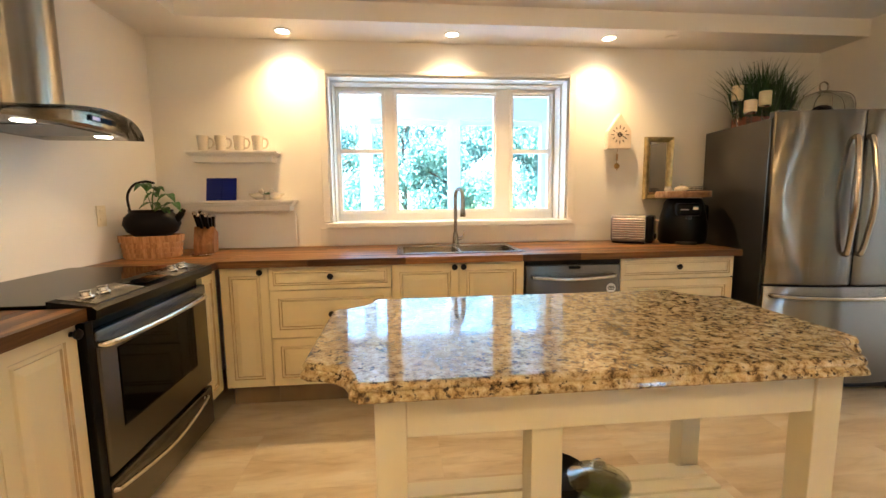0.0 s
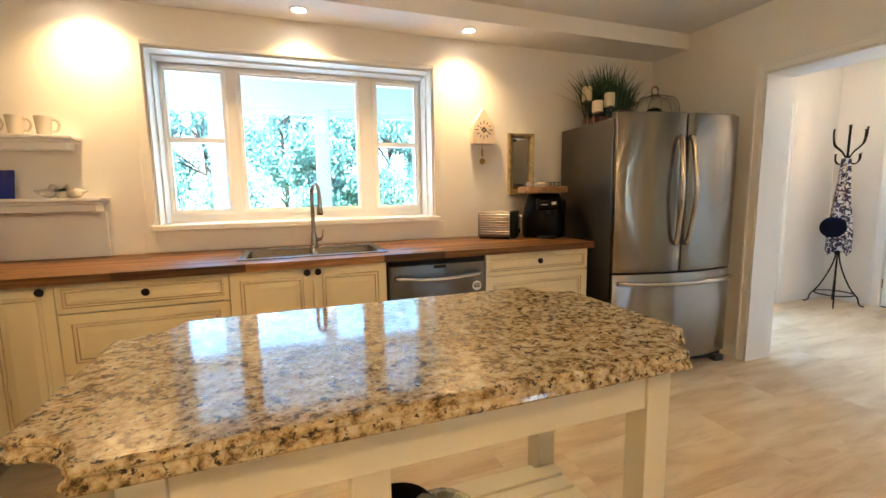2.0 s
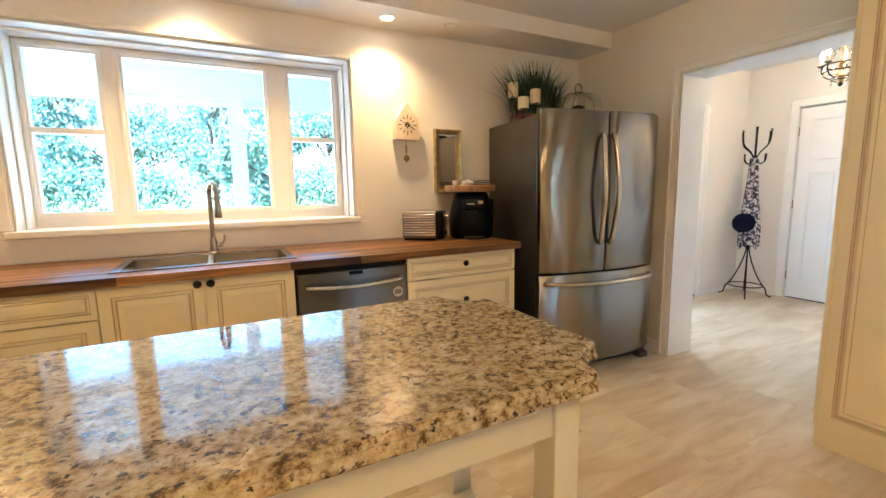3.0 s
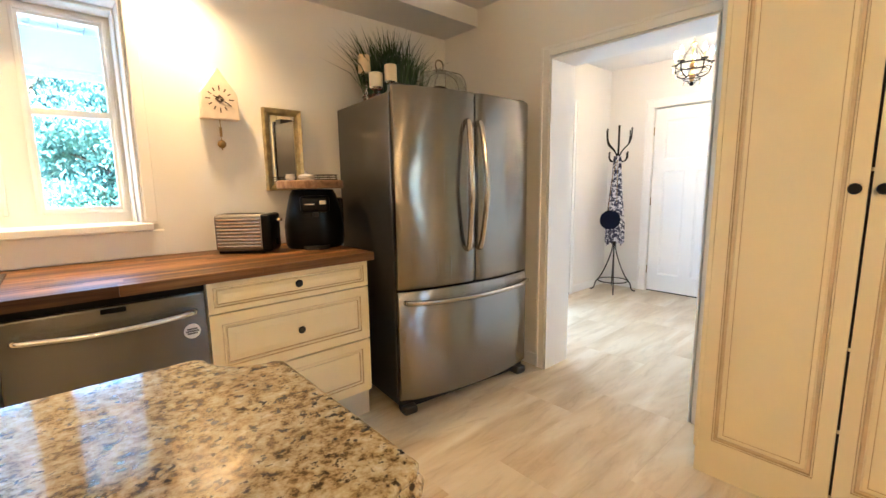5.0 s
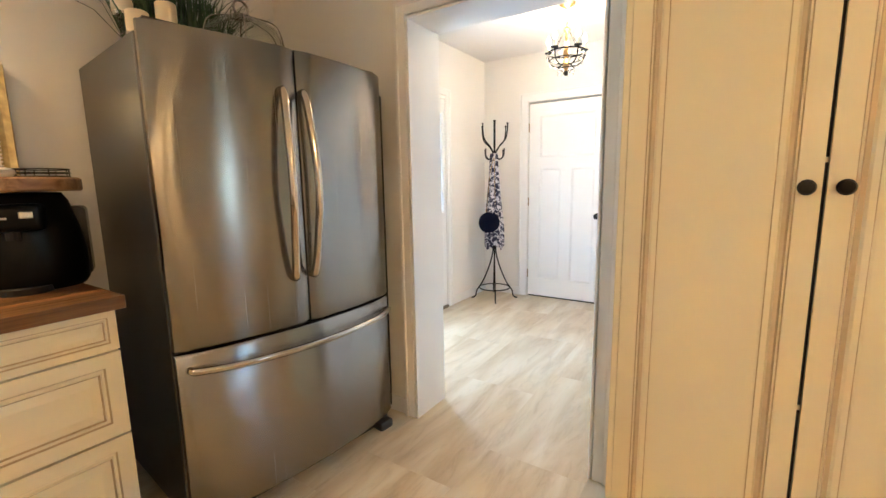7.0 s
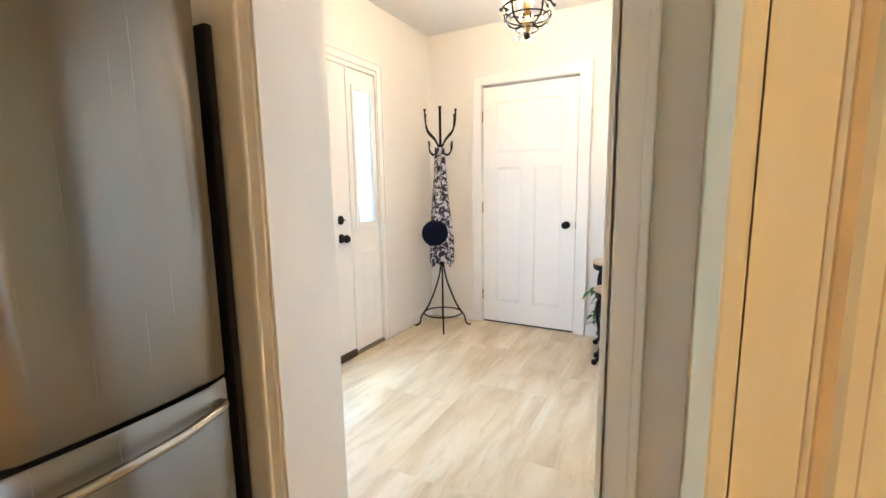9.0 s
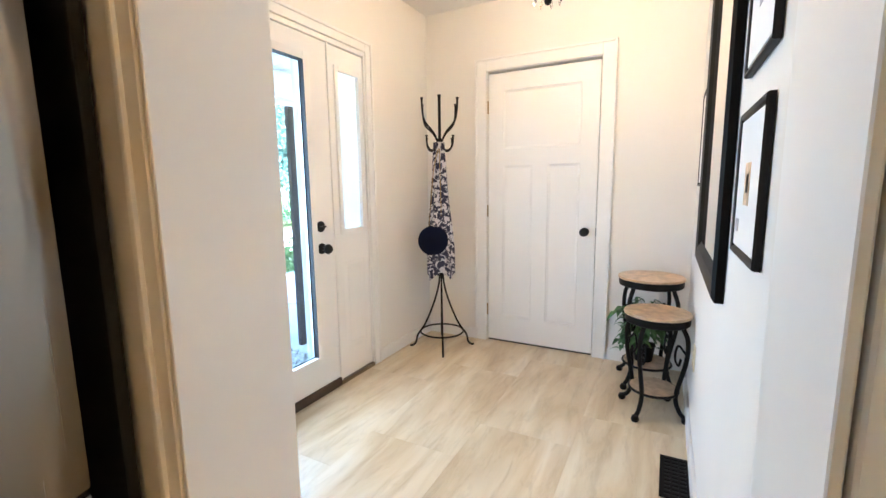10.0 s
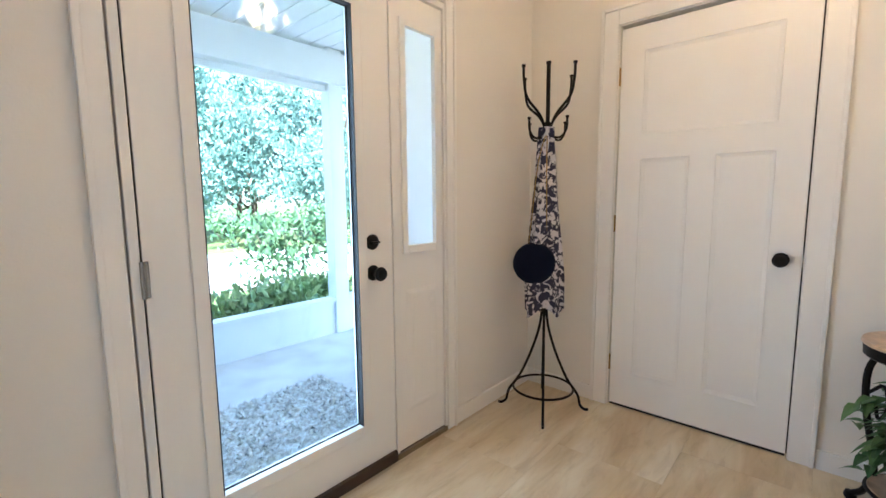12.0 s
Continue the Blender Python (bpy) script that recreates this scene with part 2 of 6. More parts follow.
M = dict(
    wall=material("wall_paint", (0.80, 0.775, 0.735), 0.62, vary=0.02, scale=1.3, bump=0.10, grain=160),
    ceiling=material("ceiling_paint", (0.80, 0.785, 0.76), 0.8, vary=0.02, scale=1.2, bump=0.12, grain=120),
    trim=material("trim_paint", (0.83, 0.82, 0.80), 0.35, vary=0.02, scale=3, bump=0.03, grain=60),
    door=material("door_paint", (0.84, 0.83, 0.81), 0.38, vary=0.015, scale=3, bump=0.04, grain=90),
    cream=material("cream_lacquer", (0.80, 0.69, 0.44), 0.36, vary=0.03, scale=2.5, bump=0.04, grain=50, coat=0.1),
    glaze=material("brown_glaze", (0.53, 0.39, 0.21), 0.45, vary=0.16, scale=14, bump=0.05),
    pale_glaze=material("thin_tan_glaze", (0.63, 0.48, 0.27), 0.42, vary=0.12, scale=9, bump=0.04),
    island=material("off_white_paint", (0.68, 0.635, 0.48), 0.4, vary=0.04, scale=3, bump=0.06, grain=70),
    granite=granite(),
    floor=floor_stone(),
    butcher=wood("butcher_block", (0.07, 0.030, 0.010), (0.21, 0.100, 0.034), (0.36, 0.19, 0.070), random_tone=True),
    butcher_y=wood("butcher_block_turned", (0.07, 0.030, 0.010), (0.21, 0.100, 0.034), (0.36, 0.19, 0.070), (26, 1.2, 26), random_tone=True),
    grout=material("subfloor", (0.50, 0.42, 0.31), 0.8),
    steel=brushed("stainless_steel", (0.30, 0.275, 0.235), 0.27, (70, 70, 0.6)),
    steel_h=brushed("stainless_brushed_across", (0.165, 0.155, 0.14), 0.26, (1.2, 1.2, 90)),
    chrome=material("polished_steel", (0.72, 0.70, 0.67), 0.14, 1.0, vary=0.03, bump=0.0),
    handle_steel=material("polished_handle_steel", (0.52, 0.46, 0.38), 0.09, 1.0, vary=0.03, bump=0.0),
    nickel=material("brushed_nickel", (0.34, 0.31, 0.275), 0.22, 1.0, vary=0.04, bump=0.0),
    grey_side=material("grey_textured_metal", (0.085, 0.078, 0.07), 0.33, 0.75, vary=0.05, bump=0.06, grain=400),
    black=material("black_plastic", (0.004, 0.004, 0.004), 0.28, vary=0.1, bump=0.02, spec=0.13),
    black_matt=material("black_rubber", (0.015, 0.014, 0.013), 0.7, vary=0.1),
    black_glass=material("black_glass", (0.002, 0.002, 0.002), 0.06, vary=0.05, bump=0.0, spec=0.06),
    knob=material("oil_rubbed_bronze", (0.008, 0.006, 0.005), 0.34, 0.0, vary=0.15, bump=0.02, spec=0.2),
    iron=material("dark_iron", (0.008, 0.0065, 0.0055), 0.45, 0.3, vary=0.25, scale=20, bump=0.10, grain=120, spec=0.22),
    gold=material("antique_gold", (0.42, 0.33, 0.16), 0.38, 0.7, vary=0.30, scale=30, bump=0.15, grain=140),
    brass=material("aged_brass", (0.30, 0.19, 0.07), 0.32, 0.9, vary=0.2),
    satin=material("satin_steel", (0.22, 0.20, 0.18), 0.35, 0.9, vary=0.03, bump=0.0),
    toe_grey=material("grey_white_toe_board", (0.62, 0.58, 0.50), 0.6, vary=0.04),
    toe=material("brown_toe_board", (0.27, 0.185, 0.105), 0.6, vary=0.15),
    mirror=material("mirror_silver", (0.90, 0.90, 0.89), 0.01, 1.0, vary=0.0, bump=0.0),
    glass=glass("clear_glass"),
    # both panes are tinted blue to cool the daylight seen through them
    pane=pane_glass("window_pane", (0.84, 0.95, 1.0)),
    low_e=pane_glass("blue_tinted_window_glass", (0.84, 0.95, 1.0)),
    frost=frosted("frosted_glass"),
    tint_glass=pane_glass("grey_hood_glass", (0.35, 0.36, 0.36), 0.02),
    ceramic=material("white_ceramic", (0.58, 0.53, 0.46), 0.22, vary=0.03, bump=0.01),
    cobalt=material("cobalt_glass", (0.010, 0.018, 0.22), 0.08, vary=0.15, bump=0.0, coat=0.15),
    wicker=wood("woven_splint", (0.24, 0.11, 0.045), (0.46, 0.23, 0.10), (0.62, 0.36, 0.17), (30, 30, 3), 0.6, 0.0),
    block=wood("knife_block_wood", (0.12, 0.05, 0.018), (0.24, 0.105, 0.04), (0.33, 0.17, 0.07), (18, 18, 2), 0.45, 0.1),
    board=wood("acacia_slab", (0.13, 0.06, 0.026), (0.29, 0.16, 0.075), (0.42, 0.26, 0.13), (4, 26, 10), 0.4, 0.1),
    pot=material("black_iron_pot", (0.006, 0.005, 0.005), 0.5, 0.0, vary=0.2, bump=0.08, spec=0.15),
    leaf=leaf("ivy_leaf", (0.015, 0.06, 0.012), (0.05, 0.16, 0.03)),
    grass=leaf("onion_grass", (0.008, 0.028, 0.010), (0.03, 0.085, 0.022)),
    vine=leaf("pothos_leaf", (0.02, 0.07, 0.02), (0.09, 0.2, 0.07)),
    candle=material("ivory_wax", (0.78, 0.66, 0.45), 0.5, vary=0.05, bump=0.04),
    terracotta=material("red_clay_tray", (0.22, 0.07, 0.035), 0.5, vary=0.25, scale=18, bump=0.1),
    lime=material("green_apple_skin", (0.22, 0.30, 0.05), 0.35, vary=0.25, scale=16),
    plaster=material("distressed_cream_wood", (0.74, 0.63, 0.52), 0.7, vary=0.10, scale=18, bump=0.2, grain=60),
    ink=material("faded_brown_paint", (0.08, 0.05, 0.035), 0.7, vary=0.3),
    outlet=material("almond_plastic", (0.70, 0.62, 0.46), 0.35, vary=0.02),
    lens=glow("lamp_lens", (1.0, 0.86, 0.64), 3.0),
    bulb=glow("candle_bulb", (1.0, 0.88, 0.70), 3.0),
    led=glow("blue_display", (0.25, 0.3, 1.0), 0.02),
    thin_glass=pane_glass("thin_clear_glass", (0.95, 0.96, 0.94), 0.02, 3.0, 0.5, 0.02),
    jar_glass=pane_glass("thick_jar_glass", (0.90, 0.93, 0.90), 0.01, 1.6, 0.75, 0.07),
    crystal=glass("lead_crystal", (1.0, 0.97, 0.92)),
    rosette=material("bronze_gilt", (0.38, 0.22, 0.09), 0.3, 0.9, vary=0.2),
    cloth=scarf_cloth(),
    navy=material("navy_felt", (0.006, 0.008, 0.022), 0.9, vary=0.15, bump=0.15, grain=200, spec=0.1),
    stone_top=material("tan_marble", (0.50, 0.36, 0.24), 0.28, vary=0.28, scale=22, bump=0.02),
    frame_black=material("espresso_frame", (0.005, 0.0035, 0.0025), 0.45, vary=0.2, bump=0.03, spec=0.08),
    frame_grey=material("charcoal_wood_frame", (0.016, 0.012, 0.010), 0.5, vary=0.15, bump=0.06, spec=0.15),
    paper=material("mat_board", (0.80, 0.80, 0.79), 0.8, vary=0.01),
    ochre=material("ochre_print", (0.62, 0.44, 0.28), 0.7, vary=0.55, scale=30),
    blue_ink=material("blue_print", (0.42, 0.40, 0.42), 0.7, vary=0.4, scale=40),
    sill=material("dark_door_sweep", (0.045, 0.026, 0.018), 0.5, vary=0.2),
    porch=material("porch_paint", (0.80, 0.83, 0.86), 0.55, vary=0.03, bump=0.05),
    slab=material("porch_flagstone", (0.70, 0.69, 0.71), 0.8, vary=0.14, scale=4, bump=0.2, grain=40),
    mat=material("shaggy_grey_mat", (0.74, 0.70, 0.66), 0.95, vary=0.45, scale=40, bump=0.4, grain=120),
    lawn=material("garden_soil_grass", (0.10, 0.15, 0.04), 0.9, vary=0.4, scale=3, bump=0.3),
    gravel=material("pale_gravel_drive", (0.66, 0.64, 0.60), 0.9, vary=0.15, scale=5, bump=0.3),
    bark=material("bark", (0.10, 0.075, 0.055), 0.9, vary=0.3, scale=9, bump=0.5),
    foliage=leaf("maple_leaf", (0.05, 0.13, 0.11), (0.20, 0.34, 0.30)),
    shrub=leaf("shrub_leaf", (0.14, 0.26, 0.08), (0.42, 0.52, 0.22)),
    under=leaf("dark_shrub_leaf", (0.03, 0.09, 0.045), (0.11, 0.20, 0.09)),
    siding=material("brown_post_stain", (0.06, 0.04, 0.035), 0.7, vary=0.15),
)


# ---- mesh helpers ----
def thing(name, x=0, y=0, z=0, rz=0, label="", category="", group="", kind=""):
    ob = new(name)
    ob.matrix_basis = pose(x, y, z, 0, 0, rz)
    return tagged(ob, label, category, group, kind)


def part(name, bm, mats, parent=None, label="", smooth=False):
    """Links a bmesh as one mesh object, under a thing or a part."""
    me = bpy.data.meshes.new(name)
    bmesh.ops.recalc_face_normals(bm, faces=bm.faces[:])
    bm.to_mesh(me)
    bm.free()
    for m in mats if isinstance(mats, (list, tuple)) else [mats]:
        me.materials.append(M[m])
    if smooth:
        me.polygons.foreach_set("use_smooth", [True] * len(me.polygons))
        me.set_sharp_from_angle(angle=radians(40))
    ob = new(name, me)
    ob.parent = parent
    return tagged(ob, label)


def single(name, bm, mats, label, category, at=None, group="", kind="", smooth=False):
    ob = part(name, bm, mats, None, "", smooth)
    if at is not None:
        ob.matrix_basis = at
    return tagged(ob, label, category, group, kind)


def box(x0, x1, y0, y1, z0, z1, bevel=0.0, bm=None, seg=2):
    bm = bm or bmesh.new()
    c = [bm.verts.new((x, y, z)) for x in (x0, x1) for y in (y0, y1) for z in (z0, z1)]
    f = [bm.faces.new([c[i] for i in q]) for q in ((0, 1, 3, 2), (4, 6, 7, 5), (0, 4, 5, 1), (2, 3, 7, 6), (0, 2, 6, 4), (1, 5, 7, 3))]
    if bevel:
        edges = {e for q in f for e in q.edges}
        bmesh.ops.bevel(bm, geom=list(edges), offset=bevel, segments=seg, profile=0.6, affect="EDGES")
    return bm


def lathe(profile, seg=24, at=(0, 0, 0), bm=None, squash=1.0):
    bm = bm or bmesh.new()
    rings = []
    for r, z in profile:
        rings.append([bm.verts.new((at[0] + r * math.cos(2 * math.pi * i / seg), at[1] + squash * r * math.sin(2 * math.pi * i / seg), at[2] + z)) for i in range(seg)])
    for a, b in zip(rings, rings[1:]):
        for i in range(seg):
            bm.faces.new((a[i], a[(i + 1) % seg], b[(i + 1) % seg], b[i]))
    for ring, r in ((rings[0], profile[0][0]), (rings[-1], profile[-1][0])):
        if r > 1e-4:
            bm.faces.new(ring)
    bmesh.ops.remove_doubles(bm, verts=[v for q in rings for v in q], dist=1e-5)
    return bm


def smooth_line(points, steps=6):
    """A Catmull-Rom curve through the points."""
    p = [Vector(q) for q in points]
    p = [p[0] * 2 - p[1]] + p + [p[-1] * 2 - p[-2]]
    out = []
    for a, b, c, d in zip(p, p[1:], p[2:], p[3:]):
        for i in range(steps):
            t = i / steps
            out.append(0.5 * (2 * b + (c - a) * t + (2 * a - 5 * b + 4 * c - d) * t * t + (3 * b - a - 3 * c + d) * t ** 3))
    return out + [p[-2]]


def tube(points, r, seg=8, bm=None, closed=False, flat=1.0):
    """A round bar along the points; r is one radius or one for each point."""
    bm = bm or bmesh.new()
    pts = [Vector(q) for q in points]
    n = len(pts)
    radii = r if isinstance(r, (list, tuple)) else [r] * n
    side, rings = None, []
    for i, q in enumerate(pts):
        way = (pts[(i + 1) % n] - pts[i - 1]) if closed else pts[min(i + 1, n - 1)] - pts[max(i - 1, 0)]
        way.normalize()
        if side is None:
            side = way.orthogonal().normalized()
        side = (side - way * side.dot(way)).normalized()
        up = way.cross(side)
        rings.append([bm.verts.new(q + radii[i] * (math.cos(2 * math.pi * k / seg) * side + flat * math.sin(2 * math.pi * k / seg) * up)) for k in range(seg)])
    for i in range(n if closed else n - 1):
        a, b = rings[i], rings[(i + 1) % n]
        for k in range(seg):
            bm.faces.new((a[k], a[(k + 1) % seg], b[(k + 1) % seg], b[k]))
    if not closed:
        bm.faces.new(rings[0][::-1])
        bm.faces.new(rings[-1])
    return bm


def ring(radius, r, z=0, seg=28, at=(0, 0), bm=None):
    return tube([(at[0] + radius * math.cos(2 * math.pi * i / seg), at[1] + radius * math.sin(2 * math.pi * i / seg), z) for i in range(seg)], r, 6, bm, True)


def panel(w, h, steps, thick=0.02, bm=None, x=0.0, z=0.0, y=0.0):
    """A board w by h, its front towards -y, moulded in rings: (inset, depth, material of the band that leads there)."""
    bm = bm or bmesh.new()

    def rect(inset, depth):
        return [bm.verts.new((x + a, y + depth, z + b)) for a, b in ((inset, inset), (w - inset, inset), (w - inset, h - inset), (inset, h - inset))]
    back, last = rect(0, thick), rect(0, 0)
    bm.faces.new(back)
    for i in range(4):
        bm.faces.new((last[i], last[(i + 1) % 4], back[(i + 1) % 4], back[i]))
    for inset, depth, mat in steps:
        now = rect(inset, depth)
        for i in range(4):
            bm.faces.new((last[i], last[(i + 1) % 4], now[(i + 1) % 4], now[i])).material_index = mat
        last = now
    bm.faces.new(last)
    return bm


def slab_with_holes(u0, u1, v0, v1, t0, t1, holes, axis):
    """A wall u0..u1 long and v0..v1 high, t0..t1 thick, with holes (u0, u1, v0, v1) right through it. axis: 'x' runs along x, 'y' along y, 'z' lies flat."""
    bm = bmesh.new()
    us = sorted({u0, u1, *[q for h in holes for q in h[:2]]})
    vs = sorted({v0, v1, *[q for h in holes for q in h[2:]]})
    us, vs = [u for u in us if u0 <= u <= u1], [v for v in vs if v0 <= v <= v1]
    place = {"x": lambda u, v, t: (u, t, v), "y": lambda u, v, t: (t, u, v), "z": lambda u, v, t: (u, v, t)}[axis]
    grid = {}

    def vert(i, j, t):
        if (i, j, t) not in grid:
            grid[i, j, t] = bm.verts.new(place(us[i], vs[j], t))
        return grid[i, j, t]

    def solid(i, j):
        if not (0 <= i < len(us) - 1 and 0 <= j < len(vs) - 1):
            return False
        cu, cv = (us[i] + us[i + 1]) / 2, (vs[j] + vs[j + 1]) / 2
        return not any(a < cu < b and c < cv < d for a, b, c, d in holes)
    for i in range(len(us) - 1):
        for j in range(len(vs) - 1):
            if not solid(i, j):
                continue
            for t in (t0, t1):
                bm.faces.new([vert(i, j, t), vert(i + 1, j, t), vert(i + 1, j + 1, t), vert(i, j + 1, t)])
            for di, dj, a, b in ((-1, 0, (i, j), (i, j + 1)), (1, 0, (i + 1, j), (i + 1, j + 1)), (0, -1, (i, j), (i + 1, j)), (0, 1, (i, j + 1), (i + 1, j + 1))):
                if not solid(i + di, j + dj):
                    bm.faces.new([vert(*a, t0), vert(*b, t0), vert(*b, t1), vert(*a, t1)])
    return bm


def structure(name, bm, mat, label, category):
    return single(name, bm, mat, label, category, kind="structure")


# ---- large structure ----
NORTH, NORTH_OUT = 3.315, 3.62
EAST, HALL_W, HALL_E, HALL_S = 3.438, 3.668, 6.06, 1.43
WEST, SOUTH = -1.50, -2.20
WIN = (-0.335, 1.42, 1.055, 2.10)
DOOR = (4.003, 5.264, 0.0, 2.035)
ARCH = (1.446, 2.346, 0.0, 1.99)
CLOSET = (2.005, 2.80, 0.0, 2.03)
structure("wall_north", slab_with_holes(-1.65, 6.2, -0.1, 2.65, NORTH, NORTH_OUT, [WIN, (DOOR[0], DOOR[1], -0.1, DOOR[3])], "x"), "wall", "warm white painted exterior wall with window and front door", "wall")
structure("wall_west", slab_with_holes(SOUTH - 0.15, NORTH, -0.1, 2.65, WEST - 0.15, WEST, [], "y"), "wall", "warm white painted kitchen wall behind the stove", "wall")
REAR = (2.5, 2.92, 1.05, 2.1)
structure("wall_south", slab_with_holes(WEST, EAST, -0.1, 2.65, SOUTH - 0.15, SOUTH, [REAR], "x"), "wall", "plain warm white wall with a window", "wall")
structure("wall_east", slab_with_holes(SOUTH - 0.15, NORTH, -0.1, 2.65, EAST, HALL_W, [(ARCH[0], ARCH[1], -0.1, ARCH[3])], "y"), "wall", "warm white wall with a cased opening into the entry hall", "wall")
structure("wall_hall_south", slab_with_holes(HALL_W, 6.2, -0.1, 2.65, HALL_S - 0.15, HALL_S, [], "x"), "wall", "white entry hall wall hung with pictures", "wall")
structure("wall_hall_east", slab_with_holes(HALL_S, NORTH, -0.1, 2.65, HALL_E, 6.2, [(CLOSET[0], CLOSET[1], -0.1, CLOSET[3])], "y"), "wall", "white entry hall wall around the closet door", "wall")
structure("ceiling", box(WEST, EAST, SOUTH, NORTH, CEIL_Z, 2.65), "ceiling", "white painted kitchen ceiling", "ceiling")
structure("ceiling_hall", box(HALL_W, HALL_E, HALL_S, NORTH, HALL_Z, 2.65), "ceiling", "white painted entry hall ceiling", "ceiling")
bm = box(WEST + 0.001, EAST - 0.001, 2.965, NORTH - 0.001, SOFFIT_Z, CEIL_Z + 0.01)
box(WEST + 0.001, -1.14, SOUTH + 0.001, 2.965, SOFFIT_Z, CEIL_Z + 0.01, bm=bm)
structure("soffit", bm, "ceiling", "white drywall soffit dropped along two walls", "soffit")
floor = structure("floor", box(WEST, HALL_E + 0.1, SOUTH, NORTH + 0.01, -0.10, -0.004), "grout", "travertine-look vinyl tile floor", "floor")


def trim(name, bm, label, category="trim", mat="trim"):
    return structure(name, bm, mat, label, category)


def casing(u0, u1, v1, face, out, width, axis, name, label, v0=0.0, proud=0.016):
    """Flat moulded boards round an opening: two uprights and a head, each bevelled, with a raised outer bead."""
    bm = bmesh.new()
    t0, t1 = sorted((face, face + out * proud))
    b0, b1 = sorted((face, face + out * (proud + 0.008)))
    for a, b, c, d in ((u0 - width, u0 - 0.004, v0, v1 + width), (u1 + 0.004, u1 + width, v0, v1 + width), (u0 - 0.004, u1 + 0.004, v1 + 0.004, v1 + width)):
        box(*((a, b, t0, t1) if axis == "x" else (t0, t1, a, b)), c, d, 0.003, bm, 1)
    for a, b, c, d in ((u0 - width - 0.001, u0 - width + 0.016, v0, v1 + width + 0.001), (u1 + width - 0.016, u1 + width + 0.001, v0, v1 + width + 0.001), (u0 - width + 0.016, u1 + width - 0.016, v1 + width - 0.016, v1 + width + 0.001)):
        box(*((a, b, b0, b1) if axis == "x" else (b0, b1, a, b)), c, d, 0.004, bm, 2)
    return trim(name, bm, label)


# cased opening between kitchen and hall
casing(ARCH[0], ARCH[1], ARCH[3], EAST, -1, 0.062, "y", "trim_opening", "cream white casing round the hall opening", 0.0, 0.022)
casing(ARCH[0], ARCH[1], ARCH[3], HALL_W, 1, 0.062, "y", "trim_opening_hall", "white casing on the hall side of the opening")
bm = box(EAST - 0.020, HALL_W + 0.012, ARCH[0] + 0.001, ARCH[0] + 0.012, 0, ARCH[3] - 0.012, 0.002, None, 1)
box(EAST - 0.020, HALL_W + 0.012, ARCH[1] - 0.012, ARCH[1] - 0.001, 0, ARCH[3] - 0.012, 0.002, bm, 1)
box(EAST - 0.020, HALL_W + 0.012, ARCH[0] + 0.001, ARCH[1] - 0.001, ARCH[3] - 0.012, ARCH[3] - 0.001, 0.002, bm, 1)
trim("trim_opening_lining", bm, "white painted jamb lining the hall opening")
# baseboards of the hall
bm = bmesh.new()
for q in ((5.335, HALL_E, NORTH - 0.014, NORTH), (HALL_W + 0.015, 3.93, NORTH - 0.014, NORTH), (HALL_W + 0.02, HALL_E, HALL_S, HALL_S + 0.014)):
    box(*q, 0, 0.085, 0.004, bm)
for q in ((HALL_E - 0.014, HALL_E, HALL_S + 0.014, CLOSET[0] - 0.095), (HALL_E - 0.014, HALL_E, CLOSET[1] + 0.095, NORTH - 0.014), (HALL_W, HALL_W + 0.014, ARCH[1] + 0.066, NORTH)):
    box(*q, 0, 0.085, 0.004, bm)
trim("baseboard", bm, "white painted baseboard with an eased top edge", "baseboard")
bm = box(EAST - 0.014, EAST, ARCH[1] + 0.066, NORTH - 0.014, 0, 0.085, 0.004)
trim("baseboard_kitchen", bm, "white painted baseboard beside the opening", "baseboard")

# kitchen window
window = thing("window_1", (WIN[0] + WIN[1]) / 2, NORTH_OUT - 0.05, WIN[2], label="white three-part kitchen window with double-hung sides", category="window", kind="structure")
ww, wh = WIN[1] - WIN[0], WIN[3] - WIN[2]
half = ww / 2
GX = [(-0.28, 0.035), (0.155, 0.907), (1.065, 1.352)]
GZ = (1.15, 2.027)
cx, cz = (WIN[0] + WIN[1]) / 2, WIN[2]
holes = [(a - cx, b - cx, GZ[0] - cz, GZ[1] - cz) for a, b in GX]
part("window_frame", slab_with_holes(-half + 0.002, half - 0.002, 0.002, wh - 0.002, -0.02, 0.03, holes, "x"), "trim", window)
bm = bmesh.new()
for k, (a, b) in enumerate(GX):
    a, b = a - cx, b - cx
    for q in ((a - 0.03, a - 0.012, GZ[0] - cz - 0.03, GZ[1] - cz + 0.03), (b + 0.012, b + 0.03, GZ[0] - cz - 0.03, GZ[1] - cz + 0.03), (a - 0.012, b + 0.012, GZ[0] - cz - 0.03, GZ[0] - cz - 0.012), (a - 0.012, b + 0.012, GZ[1] - cz + 0.012, GZ[1] - cz + 0.03)):
        box(q[0], q[1], -0.034, -0.018, q[2], q[3], 0.004, bm)
part("glazing_bead", bm, "trim", window)
for k, (a, b) in enumerate(GX):
    a, b = a - cx, b - cx
    if k != 1:
        part("meeting_rail", box(a - 0.004, b + 0.004, -0.028, 0.028, 1.585 - cz, 1.617 - cz, 0.004), "trim", window)
    p = part("pane", box(a - 0.002, b + 0.002, 0.003, 0.007, GZ[0] - cz - 0.002, GZ[1] - cz + 0.002), "low_e", window, "clear glass pane")
    p.visible_shadow = False
bm = bmesh.new()
